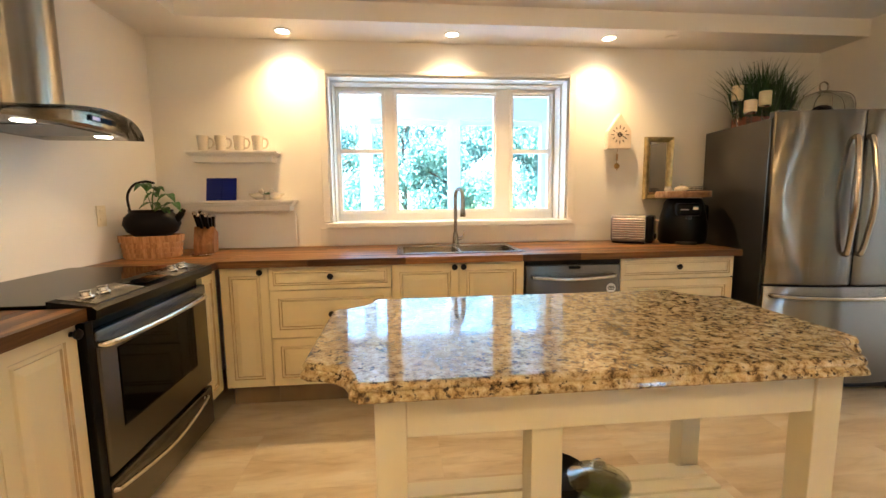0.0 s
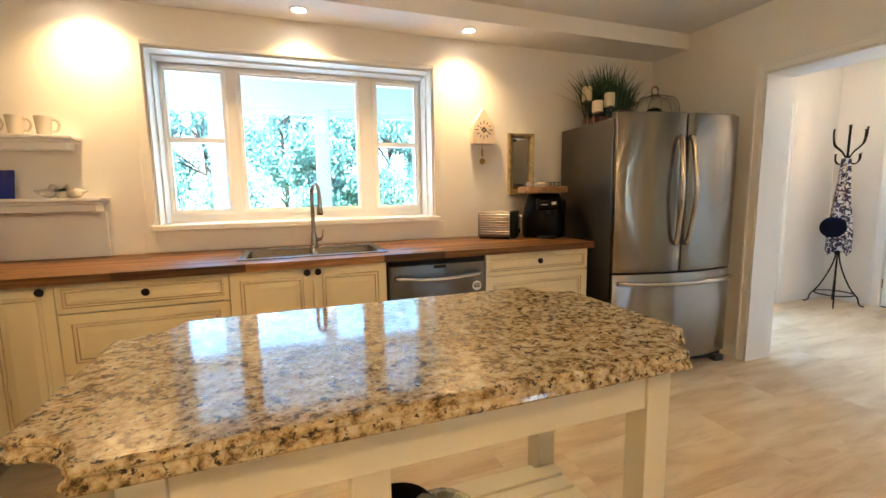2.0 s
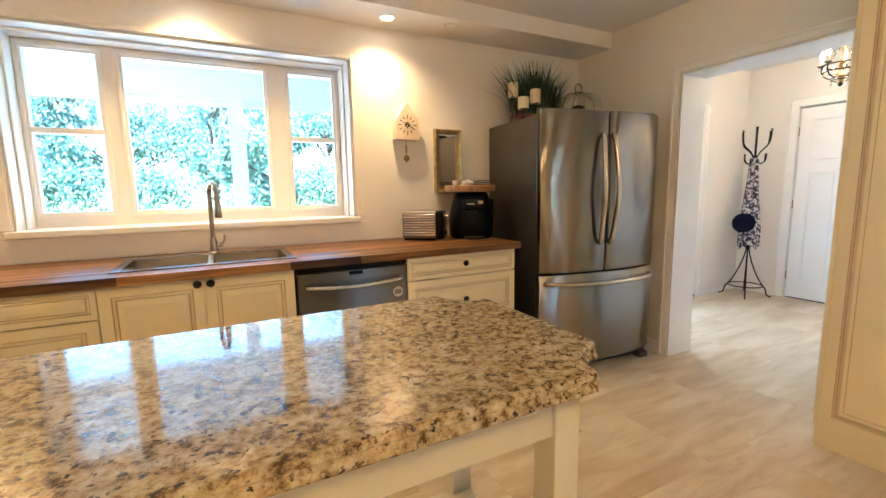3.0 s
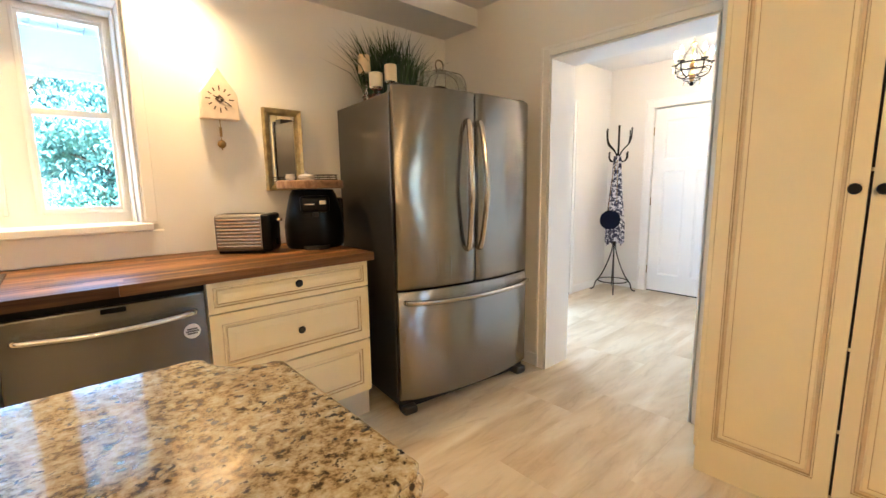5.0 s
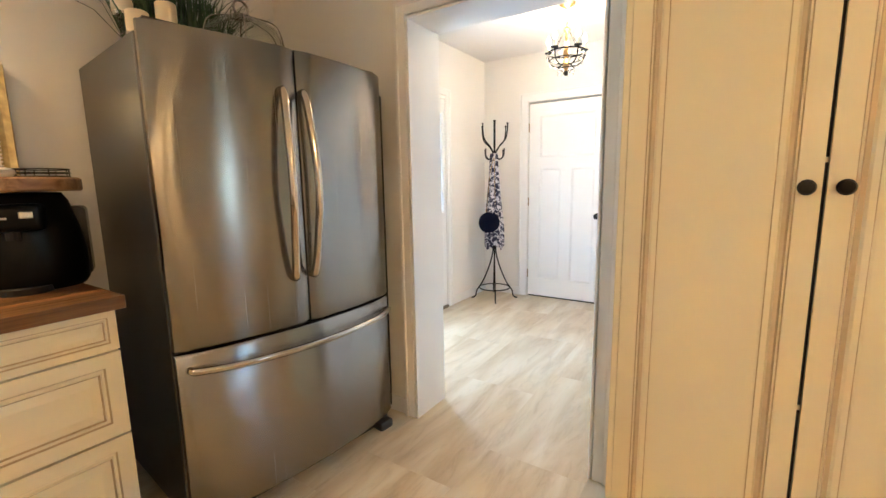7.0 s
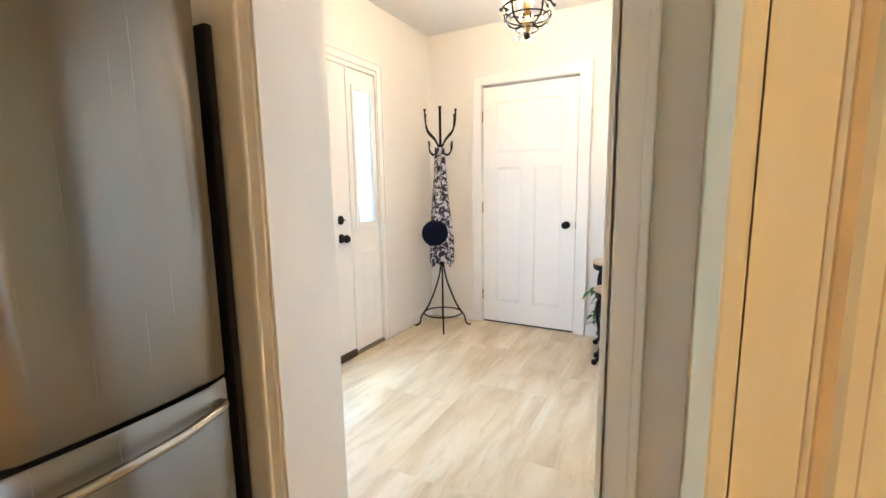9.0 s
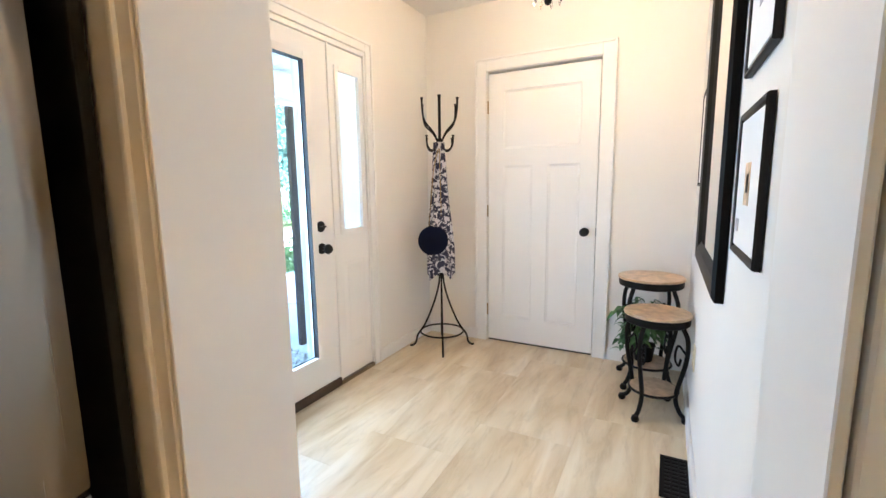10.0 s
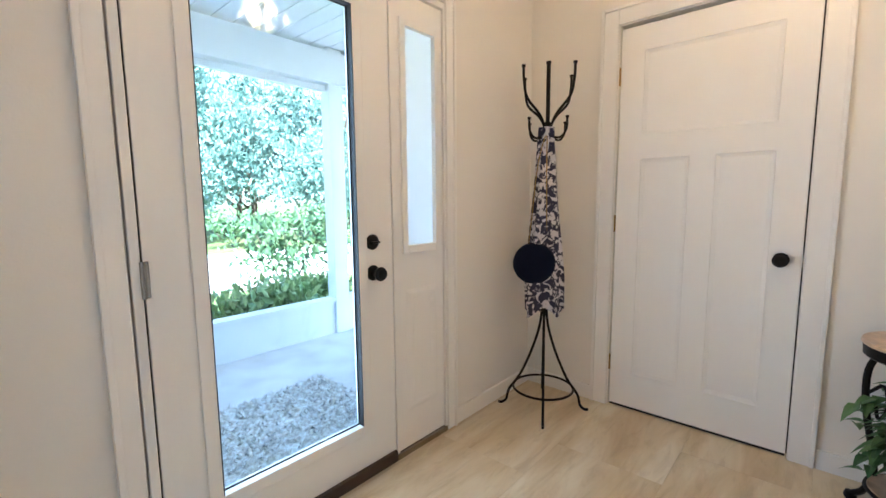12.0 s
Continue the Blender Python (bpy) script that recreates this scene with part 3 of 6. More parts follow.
for q in ((-half + 0.002, -half + 0.012), (half - 0.012, half - 0.002)):
    box(q[0], q[1], -0.248, -0.022, 0.002, wh - 0.002, 0.003, bm, 1)
    s = 0.012 if q[0] < 0 else -0.012
    box(min(q[0] + s, q[1] + s), max(q[0] + s, q[1] + s), -0.14, -0.022, 0.002, wh - 0.014, 0.003, bm, 1)
box(-half + 0.012, half - 0.012, -0.248, -0.022, wh - 0.012, wh - 0.002, 0.003, bm, 1)
box(-half + 0.024, half - 0.024, -0.14, -0.022, wh - 0.026, wh - 0.012, 0.003, bm, 1)
part("jamb_lining", bm, "trim", window)
part("window_sill", box(-half - 0.03, half + 0.03, -0.295, -0.022, -0.022, 0.014, 0.006), "trim", window)
bm = bmesh.new()
for q in ((-half - 0.055, -half - 0.004, -0.036, wh + 0.03), (half + 0.004, half + 0.055, -0.036, wh + 0.03), (-half - 0.004, half + 0.004, wh + 0.004, wh + 0.03)):
    box(q[0], q[1], -0.262, -0.2505, max(q[2], 0.016) if q[2] > -1 else q[2], q[3], 0.003, bm, 1)
part("casing", bm, "wall", window)
part("apron", box(-half - 0.075, half + 0.075, -0.264, -0.2505, 0.906 - cz, -0.023, 0.003), "wall", window)

# rear window, behind the walk
window = thing("window_2", (REAR[0] + REAR[1]) / 2, SOUTH - 0.08, REAR[2], label="plain white rear window", category="window", kind="structure")
rw, rh = (REAR[1] - REAR[0]) / 2, REAR[3] - REAR[2]
part("window_frame", slab_with_holes(-rw + 0.002, rw - 0.002, 0.002, rh - 0.002, -0.03, 0.03, [(-rw + 0.06, rw - 0.06, 0.06, rh - 0.06)], "x"), "trim", window)
p = part("pane", box(-rw + 0.055, rw - 0.055, -0.003, 0.003, 0.055, rh - 0.055), "pane", window)
p.visible_shadow = False

# front door with sidelight
door = thing("door_1", 4.46, NORTH + 0.016, 0.0, label="white front door with a full glass pane and frosted sidelight, closed", category="front door", kind="structure")
D0, D1, S1 = 4.036 - 4.46, 4.918 - 4.46, 5.246 - 4.46
bm = slab_with_holes(D0, D1, 0.055, 2.00, -0.024, 0.022, [(4.185 - 4.46, 4.745 - 4.46, 0.235, 1.875)], "x")
part("door_leaf", bm, "door", door)
bm = bmesh.new()
for q in ((4.150, 4.192, 0.20, 1.91), (4.738, 4.78, 0.20, 1.91), (4.192, 4.738, 0.20, 0.242), (4.192, 4.738, 1.868, 1.91)):
    box(q[0] - 4.46, q[1] - 4.46, -0.034, -0.0235, q[2], q[3], 0.004, bm)
part("glass_moulding", bm, "door", door)
p = part("pane", box(4.18 - 4.46, 4.75 - 4.46, -0.003, 0.003, 0.23, 1.88), "pane", door, "clear glass door pane")
p.visible_shadow = False
bm = bmesh.new()
for q in ((4.192, 4.197, 0.242, 1.868), (4.731, 4.738, 0.242, 1.868), (4.197, 4.731, 0.242, 0.248), (4.197, 4.731, 1.862, 1.868)):
    box(q[0] - 4.46, q[1] - 4.46, -0.0075, -0.0035, q[2], q[3], 0, bm)
part("spacer", bm, "black_matt", door, "dark glazing spacer")
bm = bmesh.new()
for q in ((4.7350, 4.7375, 0.2425, 1.8675), (4.1925, 4.1945, 0.2425, 1.8675), (4.195, 4.7345, 1.8645, 1.8675)):
    box(q[0] - 4.46, q[1] - 4.46, -0.0335, -0.008, q[2], q[3], 0, bm)
part("gasket", bm, "black_matt", door, "black rubber glazing gasket")
bm = slab_with_holes(D1 + 0.025, S1, 0.03, 2.00, -0.018, 0.022, [(5.006 - 4.46, 5.195 - 4.46, 0.955, 1.875)], "x")
part("sidelight", bm, "door", door)
bm = bmesh.new()
for q in ((4.98, 5.011, 0.925, 1.90), (5.19, 5.221, 0.925, 1.90), (5.011, 5.19, 0.925, 0.96), (5.011, 5.19, 1.87, 1.90)):
    box(q[0] - 4.46, q[1] - 4.46, -0.03, -0.0175, q[2], q[3], 0.004, bm)
part("sidelight_moulding", bm, "door", door)
p = part("frosted_pane", box(5.001 - 4.46, 5.20 - 4.46, -0.002, 0.003, 0.95, 1.88), "frost", door, "frosted glass sidelight pane")
p.visible_shadow = False
part("raised_panel", panel(0.20, 0.56, [(0.0, 0, 0), (0.018, -0.007, 0), (0.03, -0.007, 0), (0.045, -0.002, 0)], 0.006, x=4.998 - 4.46, z=0.20, y=-0.0185), "door", door)
bm = bmesh.new()
for q in ((4.006, 4.030, 0.0, 2.033), (4.922, 4.938, 0.03, 2.004), (5.250, 5.262, 0.0, 2.033), (4.030, 5.250, 2.006, 2.033)):
    box(q[0] - 4.46, q[1] - 4.46, -0.029, 0.25, q[2], q[3], 0.002, bm, 1)
part("door_frame", bm, "trim", door)
part("weatherstrip", box(4.0302 - 4.46, 4.0358 - 4.46, -0.016, 0.02, 0.03, 2.004), "black_matt", door, "dark gap with a rubber weatherstrip")
part("threshold", box(4.006 - 4.46, 5.262 - 4.46, -0.03, 0.27, -0.004, 0.026, 0.003), "nickel", door)
part("door_sweep", box(D0 + 0.005, D1 - 0.002, -0.04, 0.02, 0.008, 0.056, 0.006), "sill", door, "dark brown rubber door sweep")
for nm, z in (("deadbolt", 0.99), ("door_knob", 0.865)):
    k = part(nm, lathe([(0.0, 0.0), (0.031, 0.0), (0.031, 0.006), (0.024, 0.012), (0.0, 0.013)], 24), "knob", door)
    k.matrix_basis = pose(4.812 - 4.46, -0.024, z, 90)
    if nm == "door_knob":
        part("grip", lathe([(0.0, 0.01), (0.011, 0.01), (0.011, 0.03), (0.026, 0.04), (0.029, 0.052), (0.022, 0.064), (0.0, 0.068)], 20), "knob", k, smooth=True)
    else:
        part("thumb_turn", box(-0.020, 0.020, -0.004, 0.004, 0.012, 0.030, 0.003), "knob", k)
for z in (0.22, 0.95, 1.78):
    h = part("hinge", tube([(D0 - 0.004, -0.03, z - 0.05), (D0 - 0.004, -0.03, z + 0.05)], 0.007, 10), "nickel", door)
    part("hinge_leaf", box(D0 - 0.002, D0 + 0.012, -0.0262, -0.0242, z - 0.05, z + 0.05), "nickel", h)
casing(4.003, 5.264, 2.035, NORTH, -1, 0.066, "x", "trim_front_door", "white casing round the front door")

# closet door, closed
door = thing("door_2", HALL_E + 0.012, (CLOSET[0] + CLOSET[1]) / 2, 0.0, -90, label="white three-panel closet door, closed", category="door", kind="structure")
dw, dh = 0.783, 2.0
leafs = [(-dw / 2 + 0.115, dw / 2 - 0.115, 1.475, 1.89), (-dw / 2 + 0.115, -0.055, 0.20, 1.355), (0.055, dw / 2 - 0.115, 0.20, 1.355)]
part("door_leaf", slab_with_holes(-dw / 2, dw / 2, 0.014, 0.014 + dh, 0.0, 0.036, leafs, "x"), "door", door)
for a, b, c, d in leafs:
    part("recessed_panel", panel(b - a - 0.002, d - c - 0.002, [(0.016, 0.006, 0), (0.017, 0.0065, 0)], 0.03, x=a + 0.001, z=c + 0.001, y=0.001), "door", door)
k = part("door_knob", lathe([(0.0, 0.0), (0.030, 0.0), (0.030, 0.006), (0.012, 0.01), (0.012, 0.03), (0.027, 0.042), (0.029, 0.053), (0.02, 0.064), (0.0, 0.067)], 22), "knob", door, smooth=True)
k.matrix_basis = pose(dw / 2 - 0.07, 0.0, 0.885, 90)
# the shade under the leaf is a black strip
part("bottom_seal", box(-dw / 2 + 0.002, dw / 2 - 0.002, 0.003, 0.03, 0.001, 0.0135), "black_matt", door, "black strip for the shade in the gap under the door")
part("strike", box(dw / 2 + 0.001, dw / 2 + 0.006, -0.014, 0.0, 0.855, 0.915, 0.002), "nickel", door)
for z in (0.25, 1.02, 1.78):
    part("hinge", tube([(-dw / 2 - 0.004, -0.006, z - 0.045), (-dw / 2 - 0.004, -0.006, z + 0.045)], 0.006, 8), "brass", door)
casing(CLOSET[0], CLOSET[1], CLOSET[3], HALL_E, -1, 0.092, "y", "trim_closet", "white casing round the closet door")
structure("closet_back", box(6.11, 6.19, CLOSET[0] - 0.0, CLOSET[1] + 0.0, -0.09, 2.02), "black_matt", "dark closed closet behind the door", "closet")

# ---- outdoors ----
structure("ground", box(-60, 70, NORTH_OUT, 120, -0.6, -0.35), "lawn", "garden ground with grass", "ground")
structure("porch_floor", box(-4, 9.5, NORTH_OUT, 5.36, -0.349, -0.03, 0.01), "slab", "pale flagstone porch floor", "porch floor")
structure("road", box(-60, 70, 9.2, 14.5, -0.349, -0.31), "gravel", "pale sunlit gravel drive", "drive")
PORCH_Y = 5.20
POSTS = [-2.2, -1.2, -0.21, 0.80, 1.9, 3.2, 4.55, 5.95, 7.3]
porch = thing("porch", 0, PORCH_Y, -0.03, label="white painted covered porch with screen bays", category="porch", kind="structure")
for x in POSTS:
    part("post", box(x - 0.07, x + 0.07, -0.06, 0.06, 0.0, 2.46, 0.006), "porch", porch)
for a, b in zip(POSTS, POSTS[1:]):
    k = part("knee_wall", box(a + 0.071, b - 0.071, -0.03, 0.03, 0.0, 0.29, 0.003), "porch", porch)
    part("ledge", box(a + 0.072, b - 0.072, -0.06, 0.06, 0.291, 0.325, 0.005), "porch", k)
    part("screen_rail", box(a + 0.071, b - 0.071, -0.02, 0.02, 2.10, 2.15, 0.003), "porch", porch)
part("beam", box(POSTS[0] - 0.06, POSTS[-1] + 0.06, -0.075, 0.075, 2.16, 2.42, 0.005), "porch", porch)
bm = bmesh.new()
for i in range(90):
    box(-4 + i * 0.15 + 0.004, -4 + (i + 1) * 0.15 - 0.004, NORTH_OUT - PORCH_Y + 0.002, 0.42, 2.455, 2.48, 0, bm)
box(-4, 9.5, NORTH_OUT - PORCH_Y, 0.45, 2.482, 2.60, 0, bm)
part("porch_ceiling", bm, "porch", porch, "white boarded porch ceiling")
d = thing("porch_shutter", 5.42, 4.10, -0.03, label="dark brown narrow louvred panel standing on the porch", category="shutter")
part("frame", slab_with_holes(-0.05, 0.36, 0.0, 1.84, 0, 0.035, [(-0.01, 0.32, 0.08, 1.76)], "x"), "siding", d)
for i in range(18):
    part("slat", box(-0.009, 0.319, 0.006, 0.026, 0.082 + i * 0.0932, 0.082 + i * 0.0932 + 0.0925, 0.006), "siding", d)


def shag(x0, x1, y0, y1, z):
    bm = box(x0, x1, y0, y1, z, z + 0.012, 0.004)
    r = random.Random(5)
    for _ in range(2600):
        x, y = r.uniform(x0, x1), r.uniform(y0, y1)
        a, h, w = r.uniform(0, 6.3), r.uniform(0.015, 0.045), 0.009
        dx, dy = math.cos(a), math.sin(a)
        v = [bm.verts.new(q) for q in ((x - dy * w, y + dx * w, z + 0.01), (x + dy * w, y - dx * w, z + 0.01), (x + dx * 0.03, y + dy * 0.03, z + h))]
        bm.faces.new(v)
    return bm


single("door_mat", shag(4.15, 5.25, 3.72, 4.42, -0.03), "mat", "shaggy grey door mat on the porch floor", "door mat")


def leaves(bm, centre, radii, count, size, rnd, hollow=0.55):
    """Many small folded leaves in an uneven cloud."""
    c = Vector(centre)
    for _ in range(count):
        d = Vector((rnd.gauss(0, 1), rnd.gauss(0, 1), rnd.gauss(0, 1))).normalized()
        far = rnd.uniform(hollow, 1.0) * (0.78 + 0.35 * noise.noise(d * 2.3 + c))
        q = c + Vector((d.x * radii[0], d.y * radii[1], d.z * radii[2])) * far
        e = Euler((rnd.uniform(0, 6.3), rnd.uniform(0, 6.3), rnd.uniform(0, 6.3))).to_matrix()
        s = size * rnd.uniform(0.6, 1.4)
        v = [bm.verts.new(q + e @ Vector(w) * s) for w in ((-1, 0, 0), (0, -0.5, 0.12), (1.1, 0, 0.0), (0, 0.5, 0.12))]
        bm.faces.new((v[0], v[1], v[2], v[3]))


def tree(x, y, height, spread, seed, mat="foliage"):
    rnd = random.Random(seed)
    t = thing("tree", x, y, -0.35, label="broad leafy green tree in the garden", category="tree", group="garden trees")
    bm = tube(smooth_line([(0, 0, 0), (0.06, 0.03, height * 0.25), (-0.05, 0.08, height * 0.55), (0.03, 0, height * 0.85)], 4), [0.17 - 0.0105 * i for i in range(13)], 8)
    tips = []
    for i in range(13):
        a, z0 = i * 2.4 + rnd.random(), height * rnd.uniform(0.08, 0.7)
        tip = Vector((math.cos(a) * spread * rnd.uniform(0.5, 0.85), math.sin(a) * spread * rnd.uniform(0.5, 0.85), z0 + height * rnd.uniform(0.08, 0.26)))
        tube(smooth_line([(0, 0, z0), tip * 0.5 + Vector((0, 0, z0 * 0.55)), tip], 3), [0.07 - 0.009 * k for k in range(7)], 6, bm)
        tips.append(tip)
    part("trunk", bm, "bark", t)
    bm = bmesh.new()
    for tip in tips + [Vector((0, 0, height * 0.9)), Vector((0, 0, height * 0.7))]:
        for _ in range(3):
            o = Vector((rnd.uniform(-1, 1), rnd.uniform(-1, 1), rnd.uniform(-0.7, 0.7))) * spread * 0.25
            leaves(bm, tip + o, (spread * 0.38, spread * 0.38, spread * 0.30), 250, 0.10, rnd, 0.25)
    part("crown", bm, mat, t)


def bush(x, y, w, d, h, seed, mat="shrub", size=0.045, count=1500):
    rnd = random.Random(seed)
    b = thing("shrub", x, y, -0.349, label="leafy garden shrub beyond the porch", category="shrub", group="garden shrubs")
    bm = bmesh.new()
    for i in range(5):
        a = i * 1.3 + rnd.random()
        tube([(0, 0, 0), (math.cos(a) * w * 0.3, math.sin(a) * d * 0.3, h * 0.6)], [0.02, 0.008], 5, bm)
    part("stem", bm, "bark", b)
    bm = bmesh.new()
    for i in range(4):
        leaves(bm, (rnd.uniform(-0.35, 0.35) * w, rnd.uniform(-0.3, 0.3) * d, h * rnd.uniform(0.45, 0.62)), (w * 0.42, d * 0.45, h * 0.45), count // 4, size, rnd, 0.2)
    part("foliage", bm, mat, b)


for i, (x, y, h, s) in enumerate([(8.2, 21.5, 6.8, 3.2), (12.5, 21.0, 7.2, 3.4), (17, 20, 7.5, 3.4), (2.8, 23.5, 5.6, 2.6), (-7, 24, 6.0, 3.0), (6, 24, 8.5, 3.8), (14, 26, 9, 4), (22, 22, 8, 3.6), (-11, 22, 7, 3.6), (-3.5, 27, 8.0, 3.6), (0.5, 28, 8.5, 3.8), (4, 30, 9, 4.0), (-8, 29, 8.5, 4.0), (10, 29, 9.5, 4.2)]):
    tree(x, y, h, s, 20 + i)
for i, (x, y, w, d, h) in enumerate([(5.0, 6.3, 1.5, 1.0, 1.05), (6.4, 6.5, 1.6, 1.1, 1.15), (7.9, 6.6, 1.5, 1.1, 1.3), (9.6, 7.2, 1.8, 1.4, 1.5), (3.4, 6.6, 1.4, 1.0, 1.0), (1.9, 7.2, 1.5, 1.1, 1.0), (0.5, 7.6, 1.6, 1.0, 1.05), (-1.2, 7.2, 1.5, 1.1, 1.1), (-2.9, 7.3, 1.6, 1.2, 1.3)]):
    bush(x, y, w, d, h * 0.66, 60 + i)
for i, (x, y, w, d, h) in enumerate([(5.7, 5.85, 1.5, 0.6, 0.85), (7.3, 5.9, 1.5, 0.6, 0.95), (4.3, 5.85, 1.3, 0.6, 0.8), (7.0, 8.0, 1.6, 1.2, 1.7), (10.8, 8.6, 2.0, 1.6, 2.2), (-4.5, 8.4, 2.2, 1.6, 2.3)]):
    bush(x, y, w, d, h, 90 + i, "shrub" if y < 6 else "under", 0.05)
for i in range(7):
    bush(8.5 + i * 2.9, 17.6 + (i % 2) * 1.4, 3.6, 2.2, 4.3 + 0.7 * (i * 2 % 3), 150 + i, "foliage", 0.085, 3400)
for i in range(5):
    bush(-9 + i * 3.6, 21 + (i % 2) * 1.8, 3.4, 2.2, 2.6 + 0.6 * (i * 2 % 3), 170 + i, "foliage", 0.085, 2200)
for i in range(12):
    bush(-12 + i * 3.1, 16.0 + (i % 3) * 0.5, 3.0, 1.6, 1.3, 120 + i, "under", 0.09, 900)


# ---- kitchen ----
FRONT = [(0.045, 0.0, 0), (0.049, 0.006, 1), (0.055, 0.006, 0), (0.061, 0.0, 0), (0.0655, 0.005, 1), (0.092, -0.001, 0)]
SLIM = [(0.022, 0.0, 0), (0.0255, 0.005, 1), (0.030, 0.005, 0), (0.034, 0.0, 0), (0.0375, 0.004, 1), (0.054, -0.001, 0)]


def cabinet_knob(parent, x, z):
    k = part("knob", lathe([(0.0, 0.0), (0.009, 0.0), (0.007, 0.010), (0.015, 0.016), (0.018, 0.023), (0.014, 0.030), (0.0, 0.033)], 18), "knob", parent, "dark bronze knob", True)
    k.matrix_basis = pose(x, 0, z, 90)
    return k


def cabinet(x, y, rz, width, depth, fronts, label, z0=0.14, z1=0.858, toe=0.07, toe_mat="cream"):
    """A base unit; fronts: (x0, x1, z0, z1, knob x or None, knob z, 'door' or 'drawer'), its face towards -y."""
    c = thing("cabinet", x, y, 0, rz, label, "cabinet", "kitchen cabinets")
    part("body", box(0.001, width - 0.001, 0.021, depth, z0, z1), "cream", c)
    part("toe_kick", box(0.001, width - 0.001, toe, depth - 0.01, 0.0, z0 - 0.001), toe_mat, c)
    for a, b, lo, hi, kx, kz, kind in fronts:
        steps = SLIM if hi - lo < 0.2 else FRONT
        f = part(kind, panel(b - a - 0.004, hi - lo - 0.004, steps, 0.02, x=a + 0.002, z=lo + 0.002), ["cream", "glaze"], c)
        if kx is not None:
            cabinet_knob(f, kx, kz)
    return c


CF = 2.655
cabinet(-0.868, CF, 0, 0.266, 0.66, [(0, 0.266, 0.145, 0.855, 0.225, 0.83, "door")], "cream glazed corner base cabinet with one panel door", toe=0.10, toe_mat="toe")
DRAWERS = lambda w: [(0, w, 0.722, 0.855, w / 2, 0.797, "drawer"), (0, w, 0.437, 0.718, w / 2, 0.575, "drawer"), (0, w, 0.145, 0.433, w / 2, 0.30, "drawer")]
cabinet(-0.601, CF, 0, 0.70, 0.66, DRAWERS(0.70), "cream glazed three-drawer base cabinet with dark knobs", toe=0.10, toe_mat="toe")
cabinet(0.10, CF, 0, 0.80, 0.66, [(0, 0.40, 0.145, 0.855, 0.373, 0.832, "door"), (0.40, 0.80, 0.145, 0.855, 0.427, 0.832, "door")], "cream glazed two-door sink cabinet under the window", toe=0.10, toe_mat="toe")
cabinet(1.516, CF, 0, 0.757, 0.66, DRAWERS(0.757), "cream glazed three-drawer base cabinet beside the fridge", toe=0.035, toe_mat="toe_grey")
# run along the stove wall
cabinet(-0.885, 2.475, 90, 0.17, 0.60, [(0, 0.17, 0.145, 0.855, None, 0, "door")], "narrow cream filler cabinet between stove and corner")
cabinet(-0.885, 0.666, 90, 0.93, 0.60, [(0.635, 0.93, 0.145, 0.855, 0.905, 0.825, "door"), (0, 0.635, 0.722, 0.855, 0.32, 0.79, "drawer"), (0, 0.635, 0.437, 0.718, 0.32, 0.575, "drawer"), (0, 0.635, 0.145, 0.433, 0.32, 0.3, "drawer")], "cream glazed base cabinet with door and drawers beside the stove")


def butcher(x0, x1, y0, y1, z0, z1, along, seed, label, holes=()):
    """Staves glued edge to edge, each a bar of its own."""
    top, rnd = thing("countertop", (x0 + x1) / 2, (y0 + y1) / 2, z0, label=label, category="countertop"), random.Random(seed)
    mx, my = (x0 + x1) / 2, (y0 + y1) / 2
    u0, u1, v0, v1 = (x0, x1, y0, y1) if along == "x" else (y0, y1, x0, x1)
    v = v0
    while v < v1 - 0.005:
        w = min(0.042, v1 - v)
        u = u0
        while u < u1 - 0.01:
            n = min(u1, u + rnd.uniform(0.35, 0.9))
            if u1 - n < 0.12:
                n = u1
            pieces = [(u, n)]
            for a, b, c, d in holes:
                if v < d and v + w > c:
                    pieces = [q for p in pieces for q in ((p[0], min(p[1], a)), (max(p[0], b), p[1])) if q[1] - q[0] > 0.004]
            for a, b in pieces:
                q = (a, b - 0.0005, v, v + w - 0.0005)
                q = q if along == "x" else (q[2], q[3], q[0], q[1])
                part("stave", box(q[0] - mx, q[1] - mx, q[2] - my, q[3] - my, 0, z1 - z0 + rnd.uniform(-0.0003, 0.0003)), "butcher" if along == "x" else "butcher_y", top)
            u = n
        v += w


butcher(-0.85, 2.285, 2.603, 3.312, 0.862, 0.902, "x", 3, "reddish walnut butcher-block countertop with a sink cut-out", [(0.165, 0.895, 2.78, 3.17)])
butcher(-1.497, -0.851, 2.465, 3.312, 0.862, 0.902, "x", 4, "walnut butcher-block corner countertop")
butcher(-1.497, -0.848, 0.70, 1.598, 0.862, 0.902, "y", 5, "walnut butcher-block countertop beside the stove")

# stainless sink and tap
sink = thing("sink", 0.53, 2.95, 0.902, label="stainless steel drop-in double sink in the countertop", category="sink")
rim = slab_with_holes(-0.395, 0.395, -0.235, 0.235, 0.0, 0.006, [(-0.355, -0.012, -0.19, 0.14), (0.012, 0.355, -0.19, 0.14)], "z")
part("rim", rim, "steel_h", sink)
